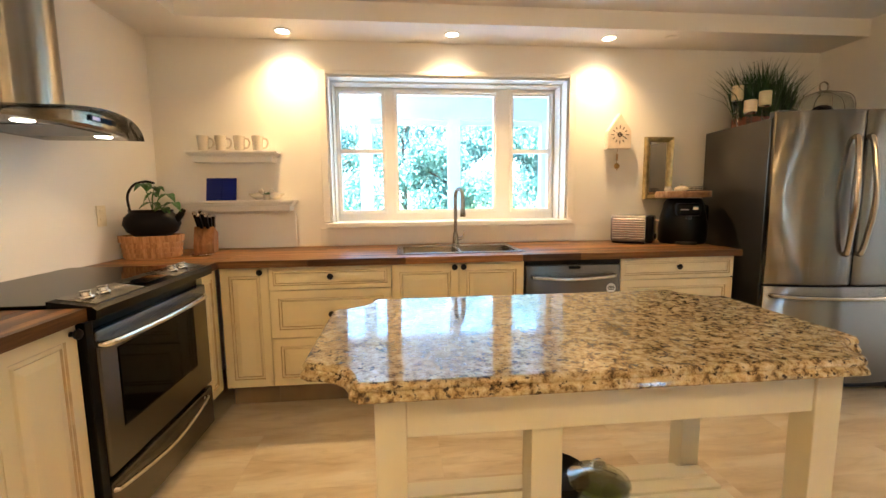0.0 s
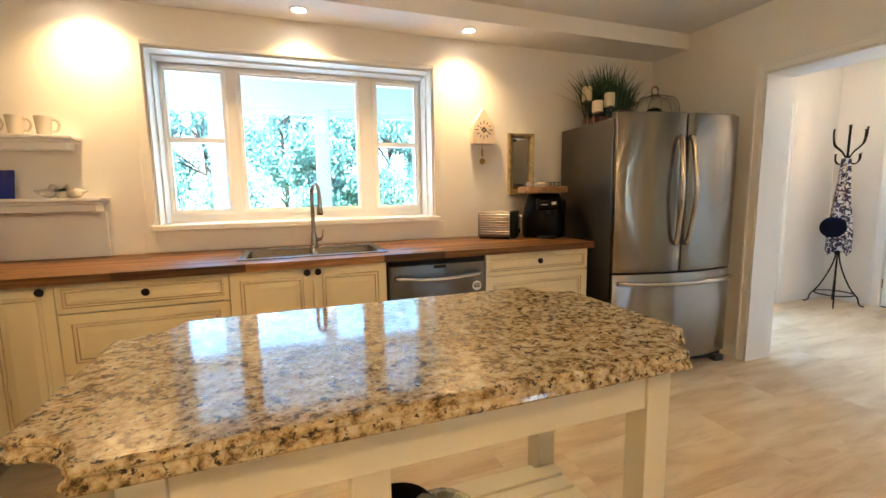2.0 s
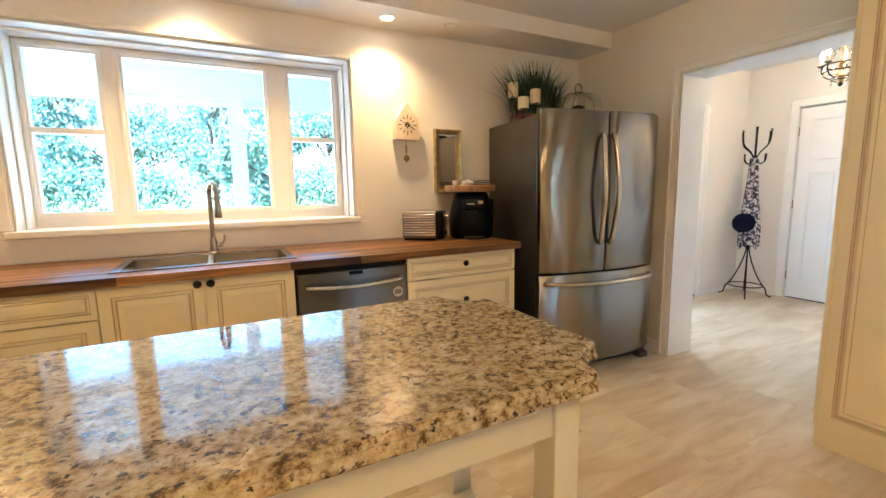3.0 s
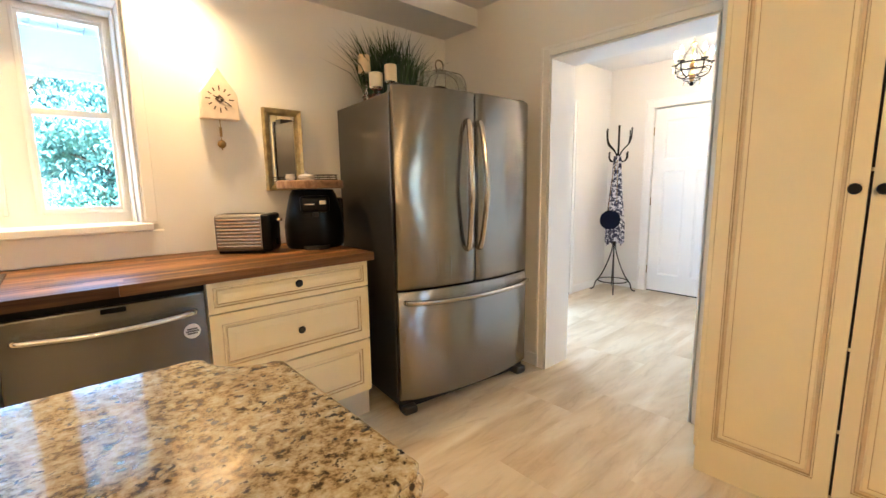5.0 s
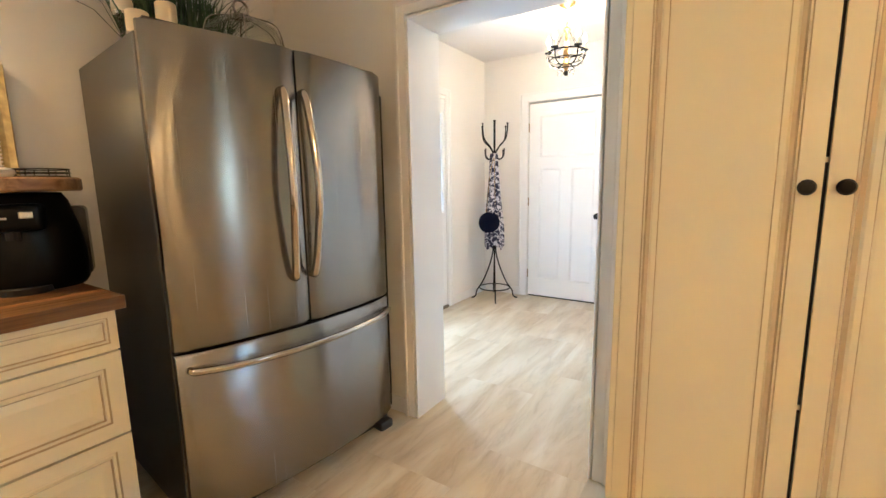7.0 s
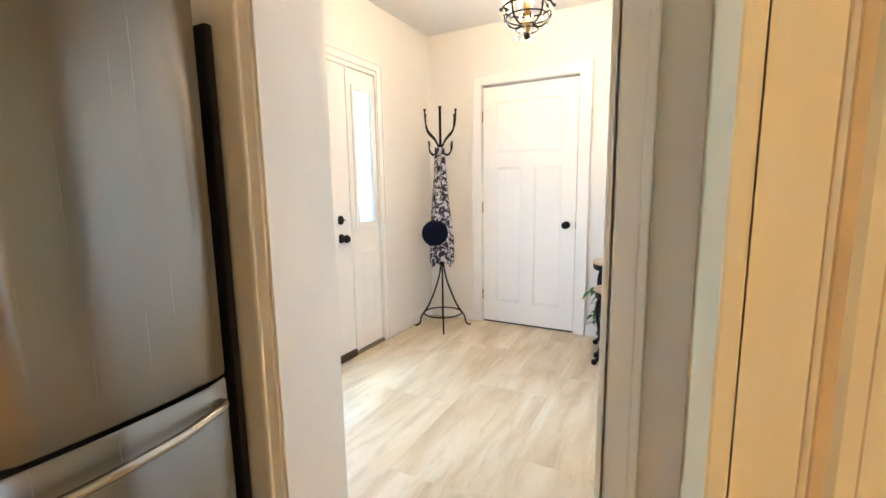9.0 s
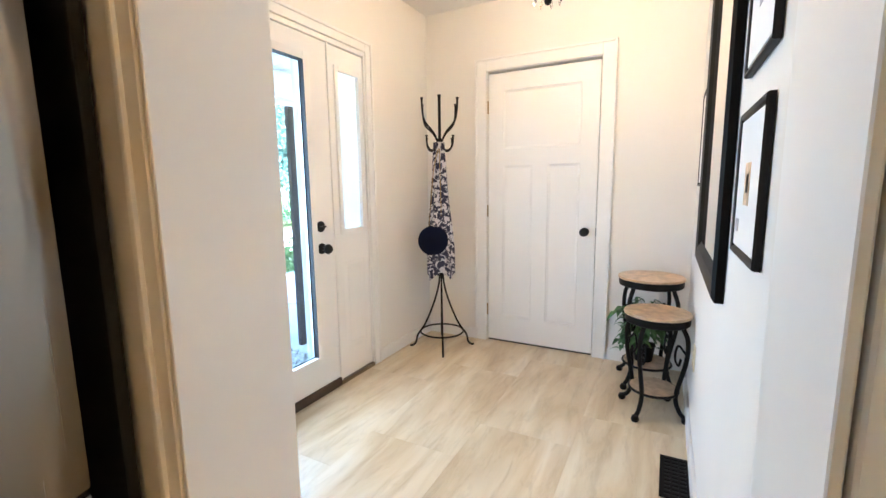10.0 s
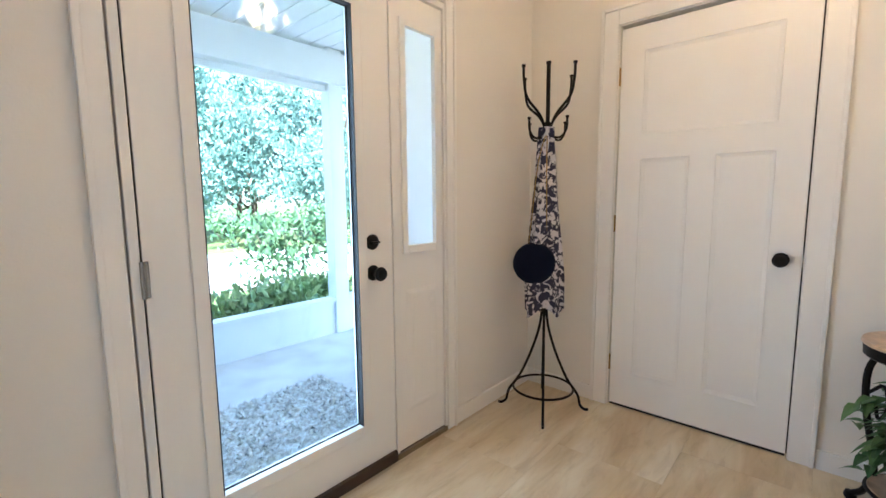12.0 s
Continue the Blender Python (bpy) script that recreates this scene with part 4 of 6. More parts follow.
for a, b in ((-0.355, -0.012), (0.012, 0.355)):
    bm = bmesh.new()
    t = [bm.verts.new(q) for q in ((a, -0.19, 0.003), (b, -0.19, 0.003), (b, 0.14, 0.003), (a, 0.14, 0.003))]
    m_ = [bm.verts.new(q) for q in ((a + 0.012, -0.178, -0.16), (b - 0.012, -0.178, -0.16), (b - 0.012, 0.128, -0.16), (a + 0.012, 0.128, -0.16))]
    for i in range(4):
        bm.faces.new((t[i], t[(i + 1) % 4], m_[(i + 1) % 4], m_[i]))
    bm.faces.new(m_)
    o = part("bowl", bm, "steel_h", sink)
    part("drain", lathe([(0.0, -0.1585), (0.04, -0.1585), (0.045, -0.156), (0.045, -0.1595)], 20, ((a + b) / 2, 0, 0)), "chrome", o)
tap = thing("faucet", 0.545, 3.135, 0.908, label="brushed nickel gooseneck pull-down faucet behind the sink", category="faucet")
part("base", lathe([(0.0, 0.0), (0.03, 0.0), (0.03, 0.006), (0.022, 0.014), (0.019, 0.07), (0.016, 0.09), (0.0, 0.09)], 20), "nickel", tap, smooth=True)
arc = [(0, 0, 0.08), (0, 0, 0.22), (0, 0, 0.31)] + [(0.0 + 0.0 * k, -0.058 + 0.058 * math.cos(k), 0.33 + 0.062 * math.sin(k)) for k in (0.3, 0.8, 1.3, 1.8, 2.3, 2.8)] + [(0, -0.118, 0.31)]
neck = part("neck", tube(smooth_line(arc, 4), 0.0125, 12), "nickel", tap, smooth=True)
neck.matrix_basis = pose(0, 0, 0, 0, 0, 18)
part("spray_head", lathe([(0.0, 0.0), (0.017, 0.0), (0.020, 0.008), (0.016, 0.05), (0.0145, 0.11), (0.0, 0.112)], 16, (0, -0.118, 0.205)), "nickel", neck, smooth=True)
h = part("handle", tube([(0.016, 0, 0.045), (0.045, 0, 0.05)], 0.011, 10), "nickel", tap, smooth=True)
part("lever", tube(smooth_line([(0.045, 0, 0.05), (0.055, -0.005, 0.07), (0.058, -0.012, 0.105)], 3), [0.009, 0.008, 0.007, 0.0065, 0.006, 0.0055, 0.005], 8), "nickel", h, smooth=True)

# dishwasher
dwash = thing("dishwasher", 0.907, 2.645, 0, label="stainless steel built-in dishwasher with a bowed bar handle", category="dishwasher")
part("door", box(0.004, 0.602, 0.0, 0.03, 0.105, 0.825, 0.006), "steel_h", dwash)
part("control_strip", box(0.004, 0.602, 0.004, 0.05, 0.828, 0.856, 0.003), "black", dwash, "black top control edge")
part("body", box(0.006, 0.600, 0.032, 0.60, 0.02, 0.826), "black_matt", dwash)
part("kick_plate", box(0.004, 0.602, 0.05, 0.06, 0.0, 0.10), "black_matt", dwash)
part("vent", box(0.27, 0.345, -0.004, 0.003, 0.80, 0.819, 0.003), "black", dwash)
part("handle", tube(smooth_line([(0.045, 0.0, 0.755), (0.065, -0.035, 0.757), (0.18, -0.045, 0.748), (0.303, -0.05, 0.745), (0.426, -0.045, 0.748), (0.54, -0.035, 0.757), (0.56, 0.0, 0.755)], 4), 0.012, 10), "chrome", dwash, smooth=True)
s = part("sticker", lathe([(0.0, 0.0), (0.030, 0.0), (0.030, 0.001), (0.0, 0.001)], 24), "paper", dwash, "round white and grey sticker")
s.matrix_basis = pose(0.545, -0.001, 0.675, 90)
for i, (w, z) in enumerate(((0.036, 0.009), (0.046, 0.0), (0.036, -0.009))):
    part("print_bar", box(-w / 2, w / 2, z - 0.003, z + 0.003, 0.0012, 0.0018), "grey_side", s)

# stove
st = thing("stove", -0.87, 1.606, 0, 90, "black and stainless slide-in electric stove", "stove")
SW = 0.815
st.scale = (1.04, 1.0, 1.0)
part("body", box(0.004, SW - 0.004, 0.03, 0.62, 0.05, 0.885), "black", st)
for x in (0.04, SW - 0.04):
    for y in (0.08, 0.56):
        part("foot", lathe([(0.0, 0), (0.02, 0), (0.016, 0.05), (0.0, 0.05)], 10, (x, y, 0)), "black_matt", st)
bm = box(0.0, SW, 0.10, 0.628, 0.886, 0.912, 0.004)
part("glass_cooktop", bm, "black_glass", st, "glossy black glass cooktop")
prof = [(-0.045, 0.862), (-0.05, 0.892), (-0.035, 0.905), (0.098, 0.925), (0.100, 0.888), (0.028, 0.85)]
bm = bmesh.new()
ends = [[bm.verts.new((x, y, z)) for y, z in prof] for x in (-0.006, SW + 0.006)]
for i in range(len(prof)):
    bm.faces.new((ends[0][i], ends[0][(i + 1) % 6], ends[1][(i + 1) % 6], ends[1][i]))
bm.faces.new(ends[0]), bm.faces.new(ends[1])
ctrl = part("control_panel", bm, "black", st)
tilt = 0.02 / 0.133
for a, b in ((0.02, 0.29), (0.50, SW - 0.02)):
    bm = bmesh.new()
    v = [bm.verts.new((x, y, 0.906 + (y + 0.035) * tilt + dz)) for dz in (0, 0.003) for x, y in ((a, -0.03), (b, -0.03), (b, 0.09), (a, 0.09))]
    bm.faces.new(v[4:]), bm.faces.new(v[:4])
    for i in range(4):
        bm.faces.new((v[i], v[(i + 1) % 4], v[4 + (i + 1) % 4], v[4 + i]))
    part("steel_plate", bm, "steel_h", ctrl)
part("display", box(0.31, 0.48, -0.02, 0.08, 0.9175, 0.9205, 0.001), "black_glass", ctrl)
for x in (0.07, 0.15, 0.60, 0.69):
    k = part("control_knob", lathe([(0.0, 0.0), (0.023, 0.0), (0.022, 0.005), (0.016, 0.008), (0.015, 0.018), (0.0, 0.020)], 18), "chrome", ctrl, smooth=True)
    k.matrix_basis = pose(x, 0.03, 0.919, -8)
    part("pointer", box(-0.004, 0.004, -0.018, 0.018, 0.016, 0.026, 0.003), "chrome", k)
dr = part("oven_door", box(0.038, SW - 0.004, -0.012, 0.029, 0.285, 0.81, 0.008), "steel_h", st, "stainless oven door with dark window")
part("oven_window", panel(0.55, 0.30, [(0.008, -0.002, 0), (0.02, -0.002, 0)], 0.003, x=0.125, z=0.425, y=-0.0122), "black_glass", dr)
part("handle", tube(smooth_line([(0.04, -0.004, 0.765), (0.055, -0.045, 0.765), (0.2, -0.055, 0.762), (0.39, -0.058, 0.76), (0.58, -0.055, 0.762), (0.72, -0.045, 0.765), (0.735, -0.004, 0.765)], 4), 0.0125, 10), "chrome", dr, smooth=True)
part("badge", box(0.37, 0.41, -0.008, -0.004, 0.34, 0.358, 0.002), "grey_side", dr)
part("side_trim", box(0.0, 0.036, -0.004, 0.03, 0.055, 0.85, 0.003), "black", st)
dr = part("storage_drawer", box(0.038, SW - 0.004, -0.011, 0.029, 0.06, 0.262, 0.008), "steel_h", st)
part("handle", tube(smooth_line([(0.05, -0.002, 0.235), (0.07, -0.03, 0.235), (0.39, -0.042, 0.205), (0.70, -0.03, 0.235), (0.72, -0.002, 0.235)], 4), 0.009, 8), "chrome", dr, smooth=True)

# range hood
hood = thing("range_hood", WEST, 2.07, 1.53, 90, "stainless chimney range hood with a curved grey glass canopy", "range hood")
bm = bmesh.new()
n = 20
for i in range(n + 1):
    u = -0.40 + 0.80 * i / n
    r = u / 0.40
    top = 0.080 - 0.064 * r * r
    front = -0.50 + 0.10 * r * r
    for y in (-0.02, front):
        for dz in (0, 0.006):
            bm.verts.new((u, y, top + dz - 0.012 * (y < -0.1)))
bm.verts.ensure_lookup_table()
v = bm.verts
for i in range(n):
    a, b = 4 * i, 4 * i + 4
    for p0, p1 in ((0, 2), (2, 3), (3, 1), (1, 0)):
        bm.faces.new((v[a + p0], v[b + p0], v[b + p1], v[a + p1]))
for a in (0, 4 * n):
    bm.faces.new((v[a], v[a + 2], v[a + 3], v[a + 1]))
g = part("glass_canopy", bm, "tint_glass", hood, "curved smoked glass canopy", True)
bm = bmesh.new()
rows = []
for i in range(n + 1):
    u = -0.335 + 0.67 * i / n
    r = u / 0.335
    rows.append([bm.verts.new(q) for q in ((u, -0.005, 0.0), (u, -0.44 + 0.08 * r * r, 0.0), (u, -0.452 + 0.085 * r * r, 0.012), (u, -0.452 + 0.085 * r * r, 0.060 - 0.044 * r * r), (u, -0.005, 0.064 - 0.044 * r * r))])
for a, b in zip(rows, rows[1:]):
    for k in range(5):
        bm.faces.new((a[k], b[k], b[(k + 1) % 5], a[(k + 1) % 5]))
bm.faces.new(rows[0]), bm.faces.new(rows[-1])
body = part("body", bm, "steel", hood, smooth=True)
part("control_strip", box(-0.06, 0.10, -0.456, -0.4525, 0.028, 0.05, 0.001), "black_glass", body)
part("display", box(-0.045, -0.005, -0.4575, -0.4562, 0.032, 0.046), "led", body, "small blue lit display")
for u in (-0.21, 0.21):
    part("hood_light", lathe([(0.0, -0.004), (0.028, -0.004), (0.034, -0.001), (0.034, 0.001)], 20, (u, -0.33, 0)), "lens", body)
part("filter", box(-0.15, 0.15, -0.40, -0.06, -0.005, 0.0, 0.002), "grey_side", body)
bm = bmesh.new()
for z in (0.066, SOFFIT_Z - 1.532):
    for i in range(13):
        a = math.pi * i / 12
        bm.verts.new((-0.142 * math.cos(a), -0.20 - 0.085 * math.sin(a), z))
    bm.verts.new((0.142, -0.002, z)), bm.verts.new((-0.142, -0.002, z))
bm.verts.ensure_lookup_table()
for i in range(15):
    j = (i + 1) % 15
    bm.faces.new((bm.verts[i], bm.verts[j], bm.verts[15 + j], bm.verts[15 + i]))
part("chimney", bm, "steel", hood, smooth=True)

# wall outlets
def outlet(name, at, label):
    o = thing(name, label=label, category="outlet")
    o.matrix_basis = at
    part("plate", box(-0.036, 0.036, -0.006, 0.0, -0.058, 0.058, 0.003), "outlet", o)
    for z in (-0.021, 0.021):
        part("socket", box(-0.016, 0.016, -0.009, -0.0055, z - 0.013, z + 0.013, 0.004), "outlet", o)
    return o


outlet("wall_outlet", pose(WEST, 2.72, 1.16, 0, 0, 90), "almond plastic double outlet on the stove wall")
outlet("wall_outlet", pose(5.24, HALL_S, 0.395, 0, 0, 180), "almond outlet low on the hall wall")

# shelves on the window wall
def ledge(x0, x1, z, depth, label):
    s = thing("wall_shelf", (x0 + x1) / 2, NORTH, z, label=label, category="shelf", group="display shelves")
    w = (x1 - x0) / 2
    part("board", box(-w, w, -depth, 0, -0.018, 0.0, 0.003), "trim", s)
    part("moulding", box(-w + 0.015, w - 0.015, -depth + 0.015, 0, -0.034, -0.0185, 0.005), "trim", s)
    part("rail", box(-w + 0.035, w - 0.035, -depth + 0.03, 0, -0.075, -0.0345, 0.004), "trim", s)
    return s


ledge(-1.25, -0.66, 1.570, 0.13, "white moulded picture-ledge shelf holding mugs")
s = ledge(-1.33, -0.56, 1.238, 0.14, "white moulded shelf above a white backboard")
bb = thing("backboard", -0.92, NORTH - 0.016, 0.9035, label="white painted backboard standing on the countertop", category="backboard")
part("panel", box(-0.34, 0.34, -0.014, 0.015, 0.0, 0.244, 0.002), "trim", bb)
part("top_rail", box(-0.34, 0.34, -0.016, 0.015, 0.2445, 0.2565, 0.003), "trim", bb)


def mug(x, label):
    c = thing("mug", x, 3.255, 1.570, label=label, category="mug", group="mugs on the shelf")
    part("cup", lathe([(0.0, 0.0), (0.024, 0.0), (0.027, 0.004), (0.030, 0.05), (0.034, 0.098), (0.031, 0.098), (0.027, 0.05), (0.022, 0.008), (0.0, 0.007)], 22), "ceramic", c, smooth=True)
    part("handle", tube(smooth_line([(0.030, 0, 0.082), (0.052, 0, 0.080), (0.062, 0, 0.055), (0.050, 0, 0.026), (0.029, 0, 0.022)], 4), 0.005, 8, flat=1.4), "ceramic", c, smooth=True)
    c.scale = (1.12, 1.12, 1.04)


for x in (-1.155, -1.04, -0.92, -0.80):
    mug(x, "tall cream ceramic mug on the upper shelf")
pl = thing("glass_plates", -1.066, 3.262, 1.238, label="pair of square cobalt blue glass plates leaning on the shelf", category="plate")
for dx, dy in ((-0.048, 0.0), (0.045, 0.008)):
    p = part("plate", box(-0.052, 0.052, -0.004, 0.004, 0.0, 0.158, 0.004), "cobalt", pl)
    p.matrix_basis = pose(dx, dy, 0, -12)


def bird(x, turn, label):
    b = bmesh.new()
    m_ = bmesh.ops.create_uvsphere(b, u_segments=16, v_segments=10, radius=0.03)["verts"]
    for w in m_:
        w.co = Vector((w.co.x * 1.35 + 0.012 * (w.co.z > 0) * w.co.x * 10, w.co.y * 0.8, w.co.z * 0.85 + 0.028))
    for w in bmesh.ops.create_uvsphere(b, u_segments=12, v_segments=8, radius=0.019)["verts"]:
        w.co += Vector((-0.022, 0, 0.058))
    lathe([(0.0, 0.0), (0.006, 0.003), (0.0, 0.016)], 8, (-0.046, 0, 0.052), b)
    tube([(0.03, 0, 0.03), (0.062, 0, 0.042)], [0.013, 0.006], 8, b)
    single("bird_figurine", b, "ceramic", label, "figurine", pose(x, 3.25, 1.238, 0, 0, turn), "bird figurines", smooth=True)


bird(-0.815, 180, "small white ceramic bird figurine on the lower shelf")
bird(-0.70, 0, "white ceramic bird figurine beside a little plant")


def leaf_blade(bm, base, way, length, width, droop, up=Vector((0, 0, 1))):
    """A pointed lobed leaf, folded along its rib."""
    way = Vector(way).normalized()
    side = way.cross(up).normalized() if abs(way.dot(up)) < 0.98 else Vector((1, 0, 0))
    n = side.cross(way)
    rows = []
    for t, w in ((0, 0.08), (0.25, 0.9), (0.5, 0.8), (0.75, 0.45), (1.0, 0.02)):
        c = Vector(base) + way * length * t - Vector((0, 0, 1)) * droop * t * t * length
        rows.append([bm.verts.new(c - side * width * w + n * width * w * 0.3), bm.verts.new(c), bm.verts.new(c + side * width * w + n * width * w * 0.3)])
    for a, b in zip(rows, rows[1:]):
        bm.faces.new((a[0], a[1], b[1], b[0]))
        bm.faces.new((a[1], a[2], b[2], b[1]))


small = thing("potted_sprig", -0.755, 3.245, 1.238, label="tiny green leafy sprig between the birds", category="plant")
small.scale = (1.5, 1.5, 1.5)
part("pot", lathe([(0.0, 0.0), (0.014, 0.0), (0.018, 0.025), (0.0, 0.024)], 14), "ceramic", small)
bm, rnd = bmesh.new(), random.Random(8)
for i in range(22):
    a = i * 2.4
    leaf_blade(bm, (0, 0, 0.024), (math.cos(a), math.sin(a), rnd.uniform(0.2, 1.0)), rnd.uniform(0.02, 0.04), 0.009, 0.3)
part("leaves", bm, "vine", small)

# corner pot and basket
bk = thing("basket", -1.325, 2.87, 0.902, label="woven oval splint basket on the countertop", category="basket")
bm = bmesh.new()
lathe([(0.0, 0.0), (0.150, 0.0), (0.165, 0.11), (0.158, 0.11), (0.145, 0.008), (0.0, 0.008)], 36, (0, 0, 0), bm, 0.72)
part("body", bm, "wicker", bk, smooth=True)
for z, r in ((0.022, 0.156), (0.050, 0.160), (0.078, 0.164)):
    bm = bmesh.new()
    lathe([(r - 0.004, z - 0.011), (r + 0.003, z - 0.011), (r + 0.004, z + 0.011), (r - 0.003, z + 0.011)], 36, (0, 0, 0), bm, 0.72)
    part("splint_band", bm, "wicker", bk)
bm = bmesh.new()
lathe([(0.158, 0.098), (0.176, 0.098), (0.178, 0.136), (0.160, 0.136), (0.158, 0.098)], 36, (0, 0, 0), bm, 0.72)
part("rim", bm, "wicker", bk)
part("tray", lathe([(0.0, 0.12), (0.155, 0.12), (0.155, 0.126), (0.0, 0.126)], 32, squash=0.72), "wicker", bk)
kt = thing("iron_pot", -1.315, 2.87, 1.029, label="black cast iron kettle pot with a hoop handle", category="pot")
part("body", lathe([(0.0, 0.0), (0.09, 0.0), (0.135, 0.03), (0.155, 0.075), (0.145, 0.115), (0.115, 0.145), (0.12, 0.158), (0.108, 0.158), (0.10, 0.145), (0.0, 0.14)], 30, squash=0.8), "pot", kt, smooth=True)
part("handle", tube(smooth_line([(-0.118, 0, 0.145), (-0.125, 0, 0.24), (-0.085, 0, 0.305), (-0.02, 0, 0.325), (0.03, 0, 0.315)], 5), 0.007, 8), "pot", kt, smooth=True)
part("spout", tube([(0.13, 0, 0.09), (0.17, 0, 0.135), (0.185, 0, 0.16)], [0.025, 0.018, 0.013], 10), "pot", kt, smooth=True)
iv = thing("ivy_plant", -1.315, 2.87, 1.17, label="young green ivy growing in the iron pot", category="plant")
bm = bmesh.new()
rnd = random.Random(4)
tips = [(-0.02, -0.02, 0.17), (0.05, -0.03, 0.15), (0.11, -0.03, 0.11), (0.15, -0.05, 0.06), (0.06, -0.09, 0.06), (0.10, -0.06, 0.03), (0.02, 0.0, 0.12)]
for t in tips:
    tube(smooth_line([(0.01, 0, 0), (t[0] * 0.5, t[1] * 0.5, t[2] * 0.7), t], 3), 0.0022, 5, bm)
part("stem", bm, "leaf", iv)
bm = bmesh.new()
for t in tips:
    for k in range(3):
        a = rnd.uniform(-0.9, 0.9)
        leaf_blade(bm, t, (math.cos(a) * (1 if k else -0.4), -0.7 + 0.5 * math.sin(a), rnd.uniform(-0.3, 0.2)), rnd.uniform(0.055, 0.08), 0.028, 0.5)
part("leaves", bm, "leaf", iv)

# knives
kb = thing("knife_block", -1.10, 3.06, 0.902, 10, "wooden knife block with black-handled knives", "knife block")
kb.scale = (1.12, 1.12, 1.12)
bm = bmesh.new()
pr = [(-0.06, 0.0), (0.06, 0.0), (0.075, 0.115), (-0.015, 0.155), (-0.065, 0.05)]
e = [[bm.verts.new((x, y, z)) for y, z in pr] for x in (-0.052, 0.052)]
for i in range(5):
    bm.faces.new((e[0][i], e[0][(i + 1) % 5], e[1][(i + 1) % 5], e[1][i]))
bm.faces.new(e[0]), bm.faces.new(e[1])
bmesh.ops.bevel(bm, geom=bm.edges[:], offset=0.004, segments=2, affect="EDGES")
part("block", bm, "block", kb)
for i, (x, y, l) in enumerate(((-0.034, 0.045, 0.10), (-0.012, 0.05, 0.11), (0.012, 0.045, 0.095), (0.034, 0.05, 0.085), (-0.026, 0.012, 0.085), (0.002, 0.012, 0.09), (0.028, 0.012, 0.075), (-0.01, -0.02, 0.07), (0.02, -0.02, 0.07))):
    z = 0.125 - (y - 0.03) * 0.42
    l *= 1.25
    k = part("knife_handle", box(-0.008, 0.008, -0.013, 0.013, 0, l, 0.004), "black", kb)
    k.matrix_basis = pose(x, y, z + 0.002, 22 + i * 2, x * 260, 0)
    part("rivet_cap", box(-0.0075, 0.0075, -0.0115, 0.0115, l - 0.004, l + 0.003, 0.002), "chrome", k)
dish = single("spoon_rest", lathe([(0.0, 0.003), (0.045, 0.003), (0.06, 0.010), (0.062, 0.008), (0.05, 0.0), (0.0, 0.0)], 24), "chrome", "small polished metal spoon rest on the counter", "spoon rest", pose(-1.06, 2.90, 0.9025), smooth=True)

# toaster
to = thing("toaster", 1.824, 3.10, 0.902, -38, "ribbed stainless toaster with black ends", "toaster")
part("body", box(-0.128, 0.115, -0.075, 0.075, 0.012, 0.182, 0.022, None, 4), "satin", to, smooth=True)
for i in range(9):
    part("rib", tube([(-0.112, -0.0765, 0.035 + i * 0.0155), (0.10, -0.0765, 0.035 + i * 0.0155)], 0.0045, 6), "chrome", to, smooth=True)
e = part("end_cap", box(0.10, 0.155, -0.078, 0.078, 0.008, 0.184, 0.018, None, 3), "black", to, "black plastic end", True)
part("lever", box(0.152, 0.185, -0.018, 0.018, 0.145, 0.158, 0.004), "chrome", e)
part("dial", tube([(0.150, 0, 0.05), (0.168, 0, 0.05)], 0.017, 14), "black", e)
for y in (-0.028, 0.028):
    part("slot", box(-0.105, 0.085, y - 0.013, y + 0.013, 0.1805, 0.1835), "black_matt", to)
part("foot_strip", box(-0.115, 0.10, -0.06, 0.06, 0.0, 0.014), "black", to)
to.scale = (1.0, 1.0, 1.1)

# coffee machine with a wooden board on top
cm = thing("coffee_machine", 2.175, 3.035, 0.902, -22, "glossy black pod coffee machine", "coffee machine")
part("body", lathe([(0.0, 0.0), (0.145, 0.0), (0.158, 0.02), (0.160, 0.12), (0.145, 0.21), (0.125, 0.29), (0.11, 0.318), (0.0, 0.322)], 36, squash=0.85), "black", cm, smooth=True)
part("head", box(-0.075, 0.075, -0.165, -0.06, 0.20, 0.285, 0.02, None, 3), "black", cm, smooth=True)
part("drip_tray", lathe([(0.0, 0.0), (0.07, 0.0), (0.07, 0.02), (0.0, 0.02)], 24, (0, -0.105, 0)), "black_matt", cm)
part("spout", tube([(-0.0, -0.155, 0.20), (0.0, -0.155, 0.175)], 0.018, 12), "black_matt", cm)
part("chrome_band", box(-0.055, -0.005, -0.168, -0.162, 0.238, 0.246, 0.002), "chrome", cm)
part("badge", box(0.02, 0.055, -0.168, -0.163, 0.24, 0.262, 0.004), "chrome", cm)
part("water_tank", box(0.10, 0.165, 0.0, 0.12, 0.02, 0.27, 0.02, None, 3), "tint_glass", cm)
bd = single("serving_board", lathe([(0.0, 0.0), (0.172, 0.0), (0.178, 0.006), (0.178, 0.040), (0.172, 0.046), (0.0, 0.046)], 40), "board", "thick round wooden slab lying on the coffee machine", "board", pose(2.165, 3.035, 1.2245, 0, 0, 12), smooth=True)
sb = thing("sugar_bowl", 2.125, 2.995, 1.271, label="small white ceramic lidded bowl on the wooden board", category="bowl")
part("bowl", lathe([(0.0, 0.0), (0.035, 0.0), (0.045, 0.012), (0.043, 0.022), (0.0, 0.022)], 22), "ceramic", sb, smooth=True)
part("lid", lathe([(0.044, 0.0225), (0.03, 0.030), (0.008, 0.034), (0.009, 0.043), (0.0, 0.046)], 22), "ceramic", sb, smooth=True)
